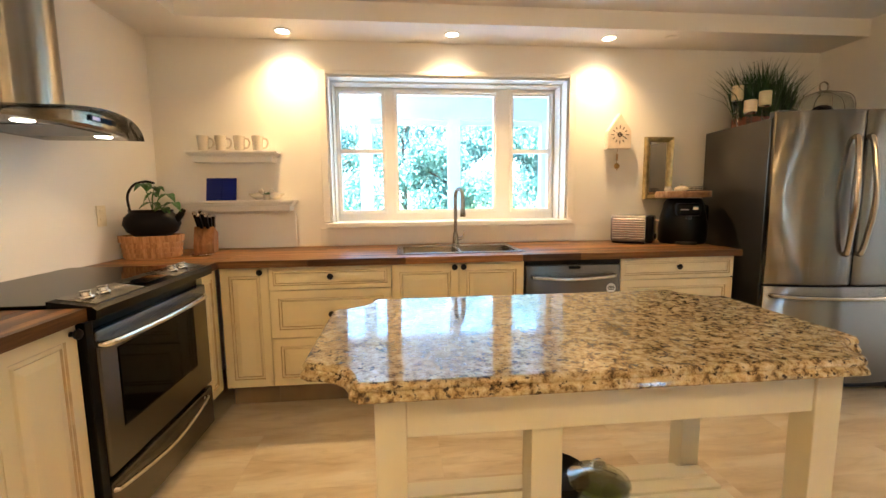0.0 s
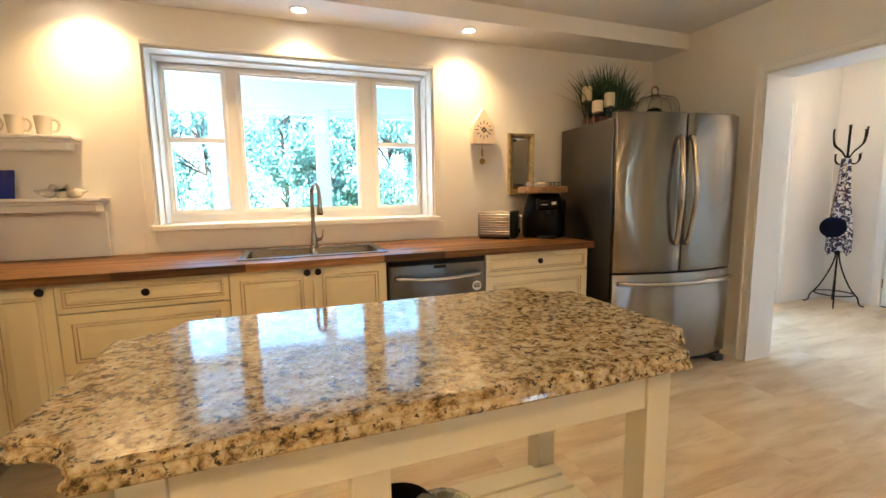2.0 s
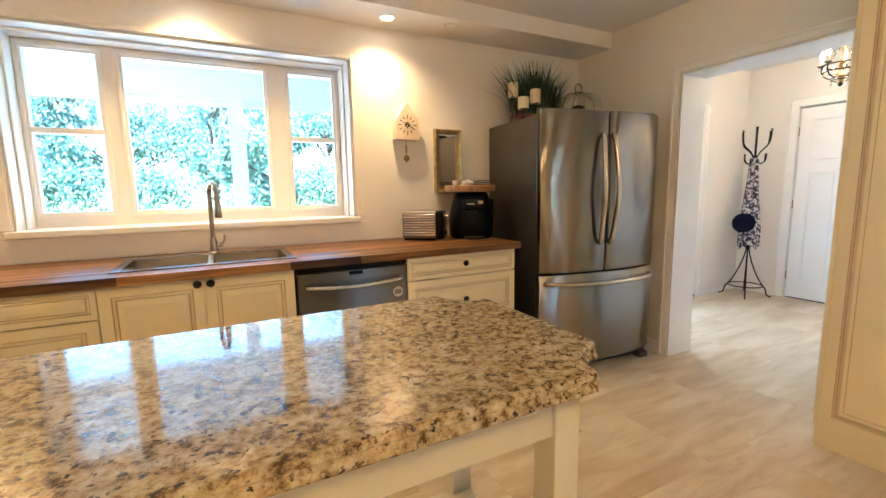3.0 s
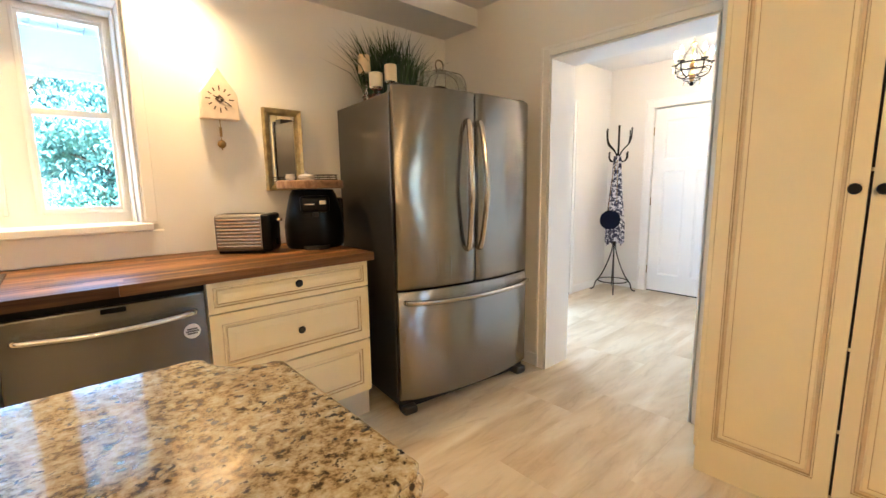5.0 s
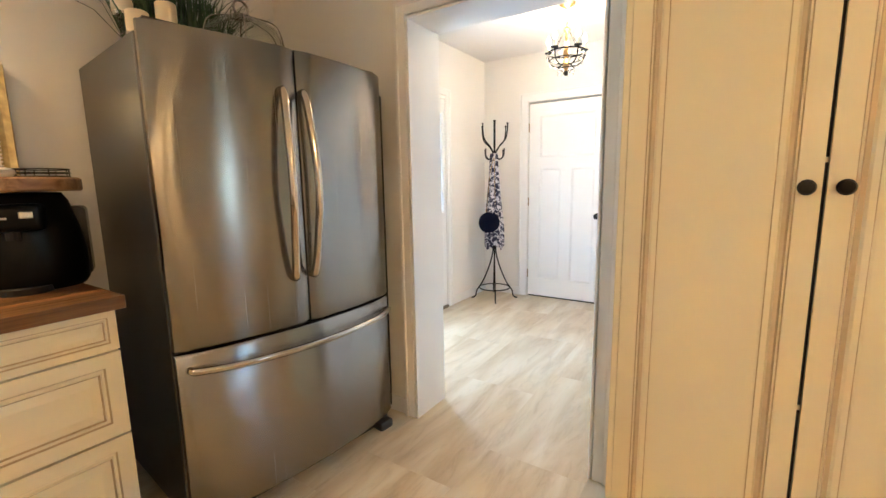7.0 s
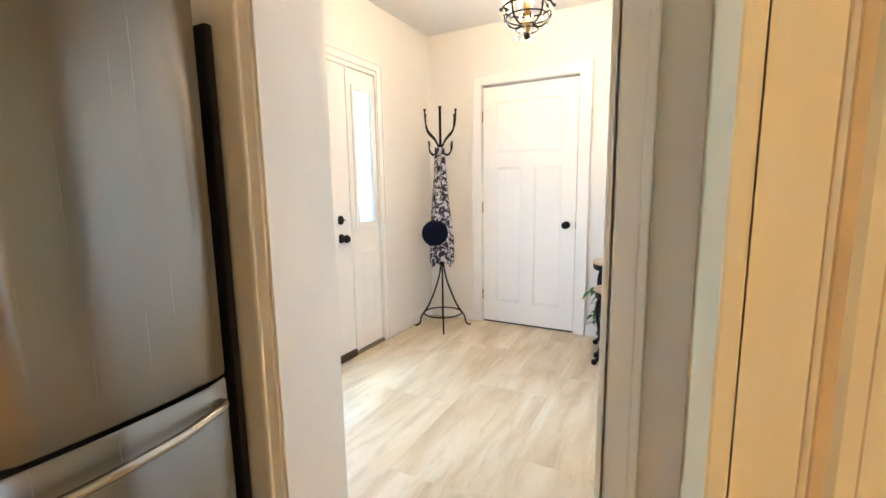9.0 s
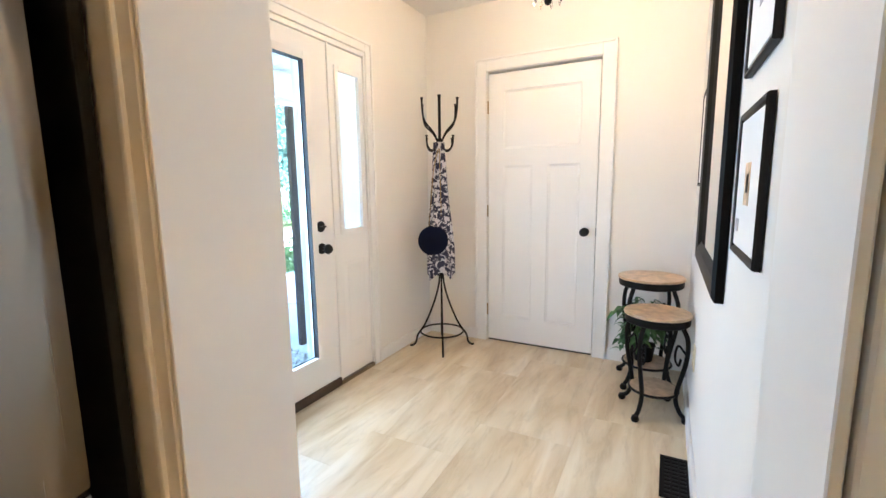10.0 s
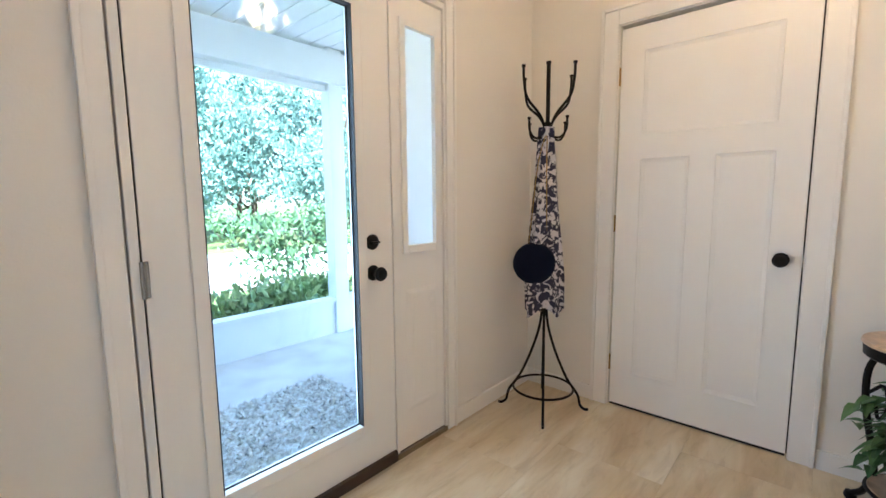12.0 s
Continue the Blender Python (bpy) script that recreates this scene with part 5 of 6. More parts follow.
single("cream_jug", lathe([(0.0, 0.0), (0.02, 0.0), (0.027, 0.012), (0.022, 0.026), (0.024, 0.032), (0.0, 0.03)], 18), "ceramic", "tiny white ceramic jug on the wooden board", "jug", pose(2.05, 3.03, 1.271), smooth=True)
cap = thing("pod_rack", 2.24, 3.025, 1.271, label="low black wire pod rack on the wooden board", category="rack")
for z in (0.004, 0.016, 0.028):
    part("wire", ring(0.075, 0.0022, z, 28), "iron", cap)
for i in range(8):
    part("upright", tube([(0.075 * math.cos(i * 0.785), 0.075 * math.sin(i * 0.785), 0.0), (0.075 * math.cos(i * 0.785), 0.075 * math.sin(i * 0.785), 0.03)], 0.002, 5), "iron", cap)

# wall clock and framed mirror
ck = thing("wall_clock", 1.797, NORTH, 1.592, label="distressed cream house-shaped wall clock with a pendulum", category="clock")
bm = bmesh.new()
pts = [(-0.088, 0.0), (0.088, 0.0), (0.085, 0.125), (0.0, 0.252), (-0.085, 0.125)]
e = [[bm.verts.new((x, y, z)) for x, z in pts] for y in (-0.05, -0.001)]
for i in range(5):
    bm.faces.new((e[0][i], e[0][(i + 1) % 5], e[1][(i + 1) % 5], e[1][i]))
bm.faces.new(e[0]), bm.faces.new(e[1])
bmesh.ops.bevel(bm, geom=bm.edges[:], offset=0.003, segments=1, affect="EDGES")
part("case", bm, "plaster", ck)
for i in range(12):
    a = math.radians(30 * i)
    b = part("numeral", box(-0.003, 0.003, -0.0515, -0.0498, 0.042, 0.060 if i % 3 else 0.066), "ink", ck)
    b.matrix_basis = pose(0, 0, 0.098, 0, 30 * i, 0)
part("dial_rosette", slab_with_holes(-0.016, 0.016, -0.016, 0.016, -0.0512, -0.0498, [(-0.006, 0.006, -0.006, 0.006)], "x"), "ink", ck).matrix_basis = pose(0, 0, 0.098, 0, 45, 0)
for nm, l, a in (("hour_hand", 0.034, -62), ("minute_hand", 0.048, 118)):
    part(nm, box(-0.0025, 0.0025, -0.0545, -0.053, -0.008, l, 0.0005), "black", ck).matrix_basis = pose(0, 0, 0.098, 0, a, 0)
pd = part("pendulum", tube([(0, -0.022, 0.0), (0, -0.022, -0.105)], 0.0022, 6), "brass", ck)
part("shaft", box(-0.006, 0.006, -0.026, -0.018, -0.085, -0.035, 0.002), "brass", pd)
b = bmesh.new()
for w in bmesh.ops.create_uvsphere(b, u_segments=16, v_segments=10, radius=0.021)["verts"]:
    w.co = Vector((w.co.x, w.co.y * 0.7 - 0.024, w.co.z - 0.122))
lathe([(0.0, -0.155), (0.004, -0.148), (0.0035, -0.14), (0.0, -0.139)], 8, (0, -0.024, 0), b)
part("bob", b, "brass", pd, smooth=True)
ck.scale = (1.05, 1.15, 1.03)


def frame_of(name, w, h, width, depth, mats, parent, lip=0.35):
    """A mitred picture frame in the xz plane, front to -y, with a sloped inner lip."""
    bm = bmesh.new()

    def rect(i, y):
        return [bm.verts.new((a, y, b)) for a, b in ((-w / 2 + i, i), (w / 2 - i, i), (w / 2 - i, h - i), (-w / 2 + i, h - i))]
    loops = [rect(0, 0), rect(0, -depth * 0.7), rect(width * 0.15, -depth), rect(width * (1 - lip), -depth * 0.85), rect(width, -depth * 0.4), rect(width, 0)]
    for a, b in zip(loops, loops[1:] + loops[:1]):
        for i in range(4):
            bm.faces.new((a[i], a[(i + 1) % 4], b[(i + 1) % 4], b[i]))
    return part(name, bm, mats, parent)


mi = thing("wall_mirror", 2.135, NORTH - 0.002, 1.215, label="small upright mirror in an antique gold frame", category="mirror")
frame_of("frame", 0.225, 0.468, 0.038, 0.035, "gold", mi)
for z0, z1, x0, x1 in ((0.038, 0.430, -0.0745, -0.0705), (0.038, 0.430, 0.0705, 0.0745)):
    bm = bmesh.new()
    for i in range(28):
        z = z0 + (z1 - z0) * i / 28
        box(x0, x1, -0.020, -0.014, z, z + 0.009, 0, bm)
    part("beading", bm, "gold", mi)
part("mirror_glass", box(-0.078, 0.078, -0.010, -0.006, 0.034, 0.434), "mirror", mi, "silvered mirror glass")

# refrigerator
FRX, FRY, FRT = 2.372, 2.515, -6.0
fr = thing("refrigerator", FRX, FRY, 0, FRT, "stainless French-door refrigerator with bottom freezer", "refrigerator")
FW = 0.945
part("body", box(0.0, FW, 0.052, 0.70, 0.045, 1.695, 0.006), "grey_side", fr, "grey textured cabinet sides")
part("door_gasket", box(0.014, FW - 0.014, 0.0325, 0.0515, 0.085, 1.688), "black_matt", fr, "black rubber door gasket")
part("grille", box(0.01, FW - 0.01, 0.03, 0.06, 0.02, 0.075), "black_matt", fr)


def bowed(x0, x1, z0, z1, bulge=0.062, thick=0.06, centre=FW / 2, half=FW / 2):
    """A door whose front bows out towards -y across the whole width of the fridge, with rounded ends."""
    bm, n, cols = bmesh.new(), 14, []
    for i in range(n + 1):
        x = x0 + (x1 - x0) * i / n
        r = (x - centre) / half
        y = -bulge * (1 - r * r)
        edge = min(x - x0, x1 - x)
        y += 0.012 * max(0.0, 1 - edge / 0.016) ** 2
        cols.append([bm.verts.new(q) for q in ((x, 0.032, z0), (x, y + 0.006, z0), (x, y, z0 + 0.008), (x, y, z1 - 0.008), (x, y + 0.006, z1), (x, 0.032, z1))])
    for a, b in zip(cols, cols[1:]):
        for k in range(6):
            bm.faces.new((a[k], b[k], b[(k + 1) % 6], a[(k + 1) % 6]))
    bm.faces.new(cols[0]), bm.faces.new(cols[-1])
    return bm


def bar(points, r, name, parent):
    return part(name, tube(smooth_line(points, 5), r, 12, flat=1.25), "handle_steel", parent, "polished curved bar handle", True)


for k, (a, b) in enumerate(((0.0, 0.466), (0.474, FW))):
    d = part("door", bowed(a, b, 0.695, 1.72), "steel", fr, smooth=True)
    x = 0.398 if k == 0 else 0.482
    s = -1 if k == 0 else 1
    bar([(x, -0.058, 0.885), (x, -0.085, 0.895), (x + s * 0.006, -0.105, 1.0), (x + s * 0.012, -0.128, 1.22), (x + s * 0.006, -0.105, 1.45), (x, -0.085, 1.555), (x, -0.058, 1.565)], 0.0125, "handle", d)
part("hinge_cover", box(0.02, 0.12, 0.02, 0.10, 1.696, 1.735, 0.006), "grey_side", fr)
part("hinge_cover", box(FW - 0.12, FW - 0.02, 0.02, 0.10, 1.696, 1.735, 0.006), "grey_side", fr)
d = part("freezer_drawer", bowed(0.0, FW, 0.08, 0.682), "steel", fr, smooth=True)
bar([(0.035, -0.01, 0.628), (0.05, -0.045, 0.63), (0.2, -0.098, 0.627), (FW / 2, -0.125, 0.625), (FW - 0.2, -0.098, 0.627), (FW - 0.05, -0.045, 0.63), (FW - 0.035, -0.01, 0.628)], 0.0125, "handle", d)
for x in (0.05, FW - 0.05):
    part("foot", box(x - 0.04, x + 0.04, -0.012, 0.06, 0.0, 0.045, 0.012), "grey_side", fr)

# black board added beside the refrigerator to deepen the gap's shade
tray = thing("gap_shade_board", 3.415, 2.86, 0.0, label="black board added to darken the shaded gap beside the refrigerator", category="tray")
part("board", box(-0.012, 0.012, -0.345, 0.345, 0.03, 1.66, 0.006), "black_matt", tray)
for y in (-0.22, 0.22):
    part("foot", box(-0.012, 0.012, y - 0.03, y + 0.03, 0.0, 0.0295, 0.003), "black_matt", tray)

# on top of the refrigerator
TOP = 1.696
pg = thing("grass_plant", 2.80, 3.11, TOP, label="bushy dark green artificial grass in a clay planter", category="plant")
part("planter", box(-0.19, 0.19, -0.07, 0.07, 0.0, 0.10, 0.014, None, 3), "terracotta", pg, "reddish brown planter")
bm, rnd = bmesh.new(), random.Random(11)
for i in range(520):
    a = rnd.uniform(0, 6.283)
    x, y = rnd.uniform(-0.15, 0.15), rnd.uniform(-0.055, 0.055)
    lean = rnd.uniform(0.02, 0.20) ** 1.0
    h = rnd.uniform(0.24, 0.44) * (1 - 0.25 * abs(x) / 0.15)
    dx, dy = math.cos(a) * lean + x * 0.55, math.sin(a) * lean * 0.6
    px, py = -math.sin(a) * 0.0035, math.cos(a) * 0.0035
    p0, p1, p2 = Vector((x, y, 0.07)), Vector((x + dx * 0.35, y + dy * 0.35, 0.07 + h * 0.65)), Vector((x + dx, y + dy, 0.07 + h))
    w = Vector((px, py, 0))
    q = [bm.verts.new(c) for c in (p0 - w, p0 + w, p1 + w * 0.8, p1 - w * 0.8, p2)]
    bm.faces.new(q[:4])
    bm.faces.new((q[3], q[2], q[4]))
part("grass_tuft", bm, "grass", pg).scale = (1.3, 1.05, 1.08)


def candle(x, y, stem, h, r, label):
    c = thing("candle_holder", x, y, TOP, label=label, category="candle holder", group="candles on the fridge")
    part("base", lathe([(0.0, 0.0), (0.036, 0.0), (0.036, 0.006), (0.014, 0.016), (0.010, 0.028), (0.0, 0.028)], 20), "glass", c, smooth=True)
    pr = []
    n = max(1, round(stem / 0.035))
    for i in range(n):
        z = 0.0285 + (stem - 0.04) * i / n
        s = (stem - 0.04) / n
        pr += [(0.008, z), (0.020, z + s * 0.45), (0.008, z + s * 0.95)]
    part("stem", lathe([(0.0, 0.0285)] + pr + [(0.0, 0.0285 + stem - 0.041)], 16), "glass", c, smooth=True)
    part("cup", lathe([(0.0, stem - 0.012), (0.033, stem - 0.010), (0.036, stem), (0.0, stem)], 20), "chrome", c, smooth=True)
    k = part("candle", lathe([(0.0, stem + 0.0005), (r, stem + 0.0005), (r, stem + h - 0.004), (r - 0.004, stem + h), (0.0, stem + h - 0.006)], 24), "candle", c, "thick ivory pillar candle", True)
    part("wick", tube([(0, 0, stem + h - 0.006), (0.001, 0, stem + h + 0.008)], 0.0012, 5), "black_matt", k)


candle(2.57, 3.08, 0.212, 0.100, 0.037, "tall faceted glass candle holder with ivory pillar candle")
candle(2.56, 2.945, 0.105, 0.080, 0.039, "short glass candle holder with ivory pillar candle")
candle(2.665, 2.945, 0.150, 0.096, 0.037, "glass candle holder with ivory pillar candle at the fridge edge")
dm = thing("cake_dome", 2.80, 2.66, TOP, label="clear glass dome with a dark iron frame on the fridge", category="cake dome")
dm.scale = (1.35, 1.35, 1.35)
part("stand", lathe([(0.0, 0.0), (0.085, 0.0), (0.09, 0.008), (0.13, 0.016), (0.132, 0.022), (0.0, 0.022)], 30), "nickel", dm, smooth=True)
part("dome", lathe([(0.112, 0.0225), (0.112, 0.06), (0.098, 0.095), (0.06, 0.118), (0.0, 0.126), (0.0, 0.123), (0.058, 0.115), (0.095, 0.093), (0.109, 0.06), (0.109, 0.0225)], 30), "thin_glass", dm, smooth=True)
for i in range(6):
    a = i * math.pi / 3
    part("frame_wire", tube(smooth_line([(0.116 * math.cos(a), 0.116 * math.sin(a), 0.023), (0.113 * math.cos(a), 0.113 * math.sin(a), 0.07), (0.09 * math.cos(a), 0.09 * math.sin(a), 0.108), (0.02 * math.cos(a), 0.02 * math.sin(a), 0.131)], 4), 0.0018, 6), "nickel", dm)
part("finial", ring(0.022, 0.0035, 0, 16), "nickel", dm).matrix_basis = pose(0, 0, 0.152, 90)
part("finial_band", lathe([(0.0, 0.127), (0.030, 0.127), (0.028, 0.132), (0.0, 0.137)], 20), "nickel", dm)
b = bmesh.new()
for w in bmesh.ops.create_uvsphere(b, u_segments=16, v_segments=10, radius=0.036)["verts"]:
    w.co = Vector((w.co.x * 1.2, w.co.y * 1.1, max(0.0, w.co.z * 0.8 + 0.02)))
part("dark_filling", b, "pot", dm, smooth=True).location = (0, 0, 0.0225)

# island
isl = thing("kitchen_island", 0.72, 1.50, 0, label="off-white island table with granite top and slatted shelf", category="kitchen island")
IX0, IX1, IY0, IY1, IZ = -0.105 - 0.72, 1.475 - 0.72, 1.06 - 1.50, 1.895 - 1.50, 0.832


def notched(x0, x1, y0, y1, cut=0.16, steps=6):
    """A top whose four corners are cut back in a quarter scallop between two small shoulders."""
    out, sh = [], 0.022
    for cx_, cy_ in ((x1, y0), (x1, y1), (x0, y1), (x0, y0)):
        sx, sy = (1 if cx_ == x1 else -1), (1 if cy_ == y1 else -1)
        r = cut - 2 * sh
        run = [(cx_ - sx * cut, cy_)]
        for i in range(steps + 1):
            t = math.pi / 2 * i / steps
            run.append((cx_ - sx * (sh + r * math.cos(t)), cy_ - sy * (sh + r * math.sin(t))))
        run.append((cx_, cy_ - sy * cut))
        out += run[::-1] if (sx, sy) in ((1, 1), (-1, -1)) else run
    return out


def ogee_top(outline, z0, z1):
    """A slab with an ogee edge: the rim steps in as it rises."""
    bm = bmesh.new()
    mid = Vector((sum(p[0] for p in outline), sum(p[1] for p in outline))) / len(outline)
    n = len(outline)
    norm = []
    for i in range(n):
        a, b, c = Vector(outline[i - 1]), Vector(outline[i]), Vector(outline[(i + 1) % n])
        d = ((b - a).normalized() + (c - b).normalized()).normalized()
        norm.append(Vector((d.y, -d.x)))
    h = z1 - z0
    levels = [(0.012, 0.0), (0.002, 0.05), (0.0, 0.16), (0.003, 0.34), (0.010, 0.46), (0.012, 0.54), (0.008, 0.66), (0.008, 0.80), (0.012, 0.93), (0.020, 1.0)]
    loops = []
    for inset, t in levels:
        loops.append([bm.verts.new((p[0] - q.x * inset, p[1] - q.y * inset, z0 + h * t)) for p, q in zip(outline, norm)])
    for a, b in zip(loops, loops[1:]):
        for i in range(n):
            bm.faces.new((a[i], a[(i + 1) % n], b[(i + 1) % n], b[i]))
    bm.faces.new(loops[-1])
    bm.faces.new(loops[0][::-1])
    return bm


part("granite_top", ogee_top(notched(IX0, IX1, IY0, IY1), IZ - 0.045, IZ), "granite", isl, "polished speckled beige granite top with ogee edge")
LX0, LX1, LY0, LY1, LG = 0.085 - 0.72, 1.325 - 0.72, 1.13 - 1.50, 1.72 - 1.50, 0.076
for x in (LX0, LX1 - LG):
    for y in (LY0, LY1 - LG):
        part("leg", box(x, x + LG, y, y + LG, 0, IZ - 0.0455, 0.004), "island", isl)
SZ = 0.155
AZ0, AZ1 = IZ - 0.172, IZ - 0.0455
part("apron", box(LX0 + LG + 0.001, LX1 - LG - 0.001, LY0 + 0.008, LY0 + 0.03, AZ0, AZ1, 0.002), "island", isl)
part("apron", box(LX0 + LG + 0.001, LX1 - LG - 0.001, LY1 - 0.03, LY1 - 0.008, AZ0, AZ1, 0.002), "island", isl)
for x in (LX0 + 0.008, LX1 - 0.03):
    part("apron", box(x, x + 0.022, LY0 + LG + 0.001, LY1 - LG - 0.001, AZ0, AZ1, 0.002), "island", isl)
px = 0.525 - 0.72
part("centre_post", box(px - 0.042, px + 0.042, LY0 + 0.035, LY0 + 0.115, SZ + 0.021, IZ - 0.0455, 0.004), "island", isl)
for y in (LY0 + 0.02, LY1 - 0.065):
    part("shelf_rail", box(LX0 + LG + 0.001, LX1 - LG - 0.001, y, y + 0.03, SZ - 0.045, SZ - 0.0005, 0.003), "island", isl)
for x in (LX0 + 0.02, LX1 - 0.06):
    part("shelf_rail", box(x, x + 0.035, LY0 + LG + 0.001, LY1 - LG - 0.001, SZ - 0.045, SZ - 0.0005, 0.003), "island", isl)
nsl = 6
for i in range(nsl):
    y = LY0 + 0.088 + i * (LY1 - LY0 - 0.176 - 0.055) / (nsl - 1)
    part("shelf_slat", box(LX0 + 0.01, LX1 - 0.01, y, y + 0.058, SZ, SZ + 0.02, 0.003), "island", isl)
SH = SZ + 0.0205
jr = thing("glass_jar", 0.728, 1.285, SH, label="clear glass cookie jar of green apples on the island shelf", category="jar")
part("jar", lathe([(0.0, 0.0), (0.070, 0.0), (0.082, 0.010), (0.086, 0.05), (0.086, 0.195), (0.082, 0.211), (0.086, 0.217), (0.082, 0.2185), (0.077, 0.210), (0.081, 0.195), (0.081, 0.05), (0.077, 0.014), (0.066, 0.007), (0.0, 0.007)], 40), "jar_glass", jr, smooth=True)
part("lid", lathe([(0.0771, 0.2195), (0.0884, 0.2195), (0.0921, 0.224), (0.0893, 0.23), (0.0808, 0.232), (0.0602, 0.244), (0.0282, 0.251), (0.0122, 0.254), (0.0113, 0.26), (0.0197, 0.267), (0.0207, 0.279), (0.0122, 0.287), (0.0, 0.289), (0.0, 0.248), (0.0263, 0.246), (0.0583, 0.239), (0.0771, 0.227)], 40), "jar_glass", jr, smooth=True)
for i, (x, y, z) in enumerate(((-0.033, -0.02, 0.037), (0.031, -0.023, 0.037), (0.0, 0.036, 0.037), (0.0, -0.008, 0.083), (-0.03, 0.025, 0.125), (0.032, 0.018, 0.128), (0.004, -0.030, 0.137), (-0.005, 0.012, 0.178), (-0.036, -0.022, 0.185), (0.035, -0.015, 0.188))):
    b = bmesh.new()
    for w in bmesh.ops.create_uvsphere(b, u_segments=16, v_segments=10, radius=0.028)["verts"]:
        r = math.hypot(w.co.x, w.co.y)
        w.co.z = w.co.z * 0.92 - (0.010 if w.co.z > 0 else -0.004) * max(0, 1 - r / 0.014)
    a = single("green_apple", b, "lime", "small green apple inside the glass jar", "apple", pose(0.728 + x, 1.285 + y, SH + z), "apples in the jar", smooth=True)
tr = thing("deep_pot", 0.625, 1.36, SH, label="deep black pot with a white glazed inside on the island shelf", category="pot")
tr.scale = (0.82, 0.82, 4.4)
part("bowl", lathe([(0.0, 0.0), (0.06, 0.0), (0.075, 0.006), (0.112, 0.028), (0.124, 0.046), (0.120, 0.049), (0.113, 0.046)], 40), "black", tr, smooth=True)
part("glazed_inside", lathe([(0.1125, 0.0455), (0.102, 0.028), (0.062, 0.011), (0.0, 0.009)], 40), "ceramic", tr, "white glazed inside", True)

# pantry
PX, PY = 3.03, 1.312
pan = thing("pantry_cabinet", PX, PY, 0, -90, "tall cream glazed double-door pantry cabinet", "cabinet")
PW, PT = 0.875, 2.27
part("body", box(0.001, PW + 0.0, 0.021, EAST - PX - 0.002, 0.115, PT, 0.002), "cream", pan)
part("base", box(0.004, PW - 0.003, 0.012, EAST - PX - 0.004, 0.0, 0.114, 0.002), "cream", pan)
TALL = [(0.046, 0.0, 0), (0.0485, 0.004, 1), (0.053, 0.001, 0), (0.057, 0.008, 1), (0.066, 0.0085, 2), (0.072, 0.003, 0), (0.084, 0.003, 0), (0.0865, 0.005, 1), (0.092, 0.004, 0)]
part("filler_strip", box(0.0, 0.018, 0.0, 0.02, 0.115, PT, 0.003), "cream", pan)
for a, b, kx in ((0.019, 0.435, 0.405), (0.4435, PW, 0.472)):
    d = part("door", panel(b - a, PT - 0.125, TALL, 0.0205, x=a, z=0.118), ["cream", "glaze", "pale_glaze"], pan)
    cabinet_knob(d, kx, 1.205)
part("gap_shadow_strip", box(0.4355, 0.443, 0.014, 0.0205, 0.12, PT - 0.005), "black_matt", pan, "dark gap between the doors")
for z in (0.36, 0.66, 1.26, 1.62):
    part("shelf_edge", box(0.4356, 0.4429, 0.010, 0.0135, z, z + 0.012), "cream", pan)
part("cornice", box(-0.012, PW + 0.012, -0.02, EAST - PX - 0.004, PT + 0.001, PT + 0.05, 0.012), "cream", pan)

# downlights in the soffit and a small round cover
for dx, dy in DOWN:
    d = thing("recessed_light", dx, dy, SOFFIT_Z, label="lit recessed ceiling light with a white ring", category="ceiling light", group="soffit lights")
    part("trim_ring", lathe([(0.038, -0.001), (0.056, -0.001), (0.058, -0.005), (0.05, -0.010), (0.040, -0.007), (0.038, -0.001)], 28), "trim", d, smooth=True)
    part("lens", lathe([(0.0, -0.004), (0.0385, -0.004), (0.0385, -0.002), (0.0, -0.002)], 28), "lens", d, "glowing warm lens")
# invented fixtures for the fill lamps, out of view behind the walk
for dx, dy in REAR_FILLS:
    d = thing("rear_fill_lamp", dx, dy, CEIL_Z, label="added fill lamp behind the walk with a white ceiling dish", category="ceiling light", group="ceiling lights")
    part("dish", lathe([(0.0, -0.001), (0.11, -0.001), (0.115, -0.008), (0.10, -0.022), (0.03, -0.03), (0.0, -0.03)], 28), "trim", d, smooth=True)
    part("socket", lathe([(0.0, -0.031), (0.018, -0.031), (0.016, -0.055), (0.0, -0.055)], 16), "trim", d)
cp = thing("soffit_cover", 2.05, 3.08, SOFFIT_Z, label="small white round cover on the soffit", category="ceiling cover")
part("cover", lathe([(0.0, -0.012), (0.03, -0.012), (0.042, -0.006), (0.044, 0.0), (0.0, 0.0)], 24), "ceiling", cp, smooth=True)

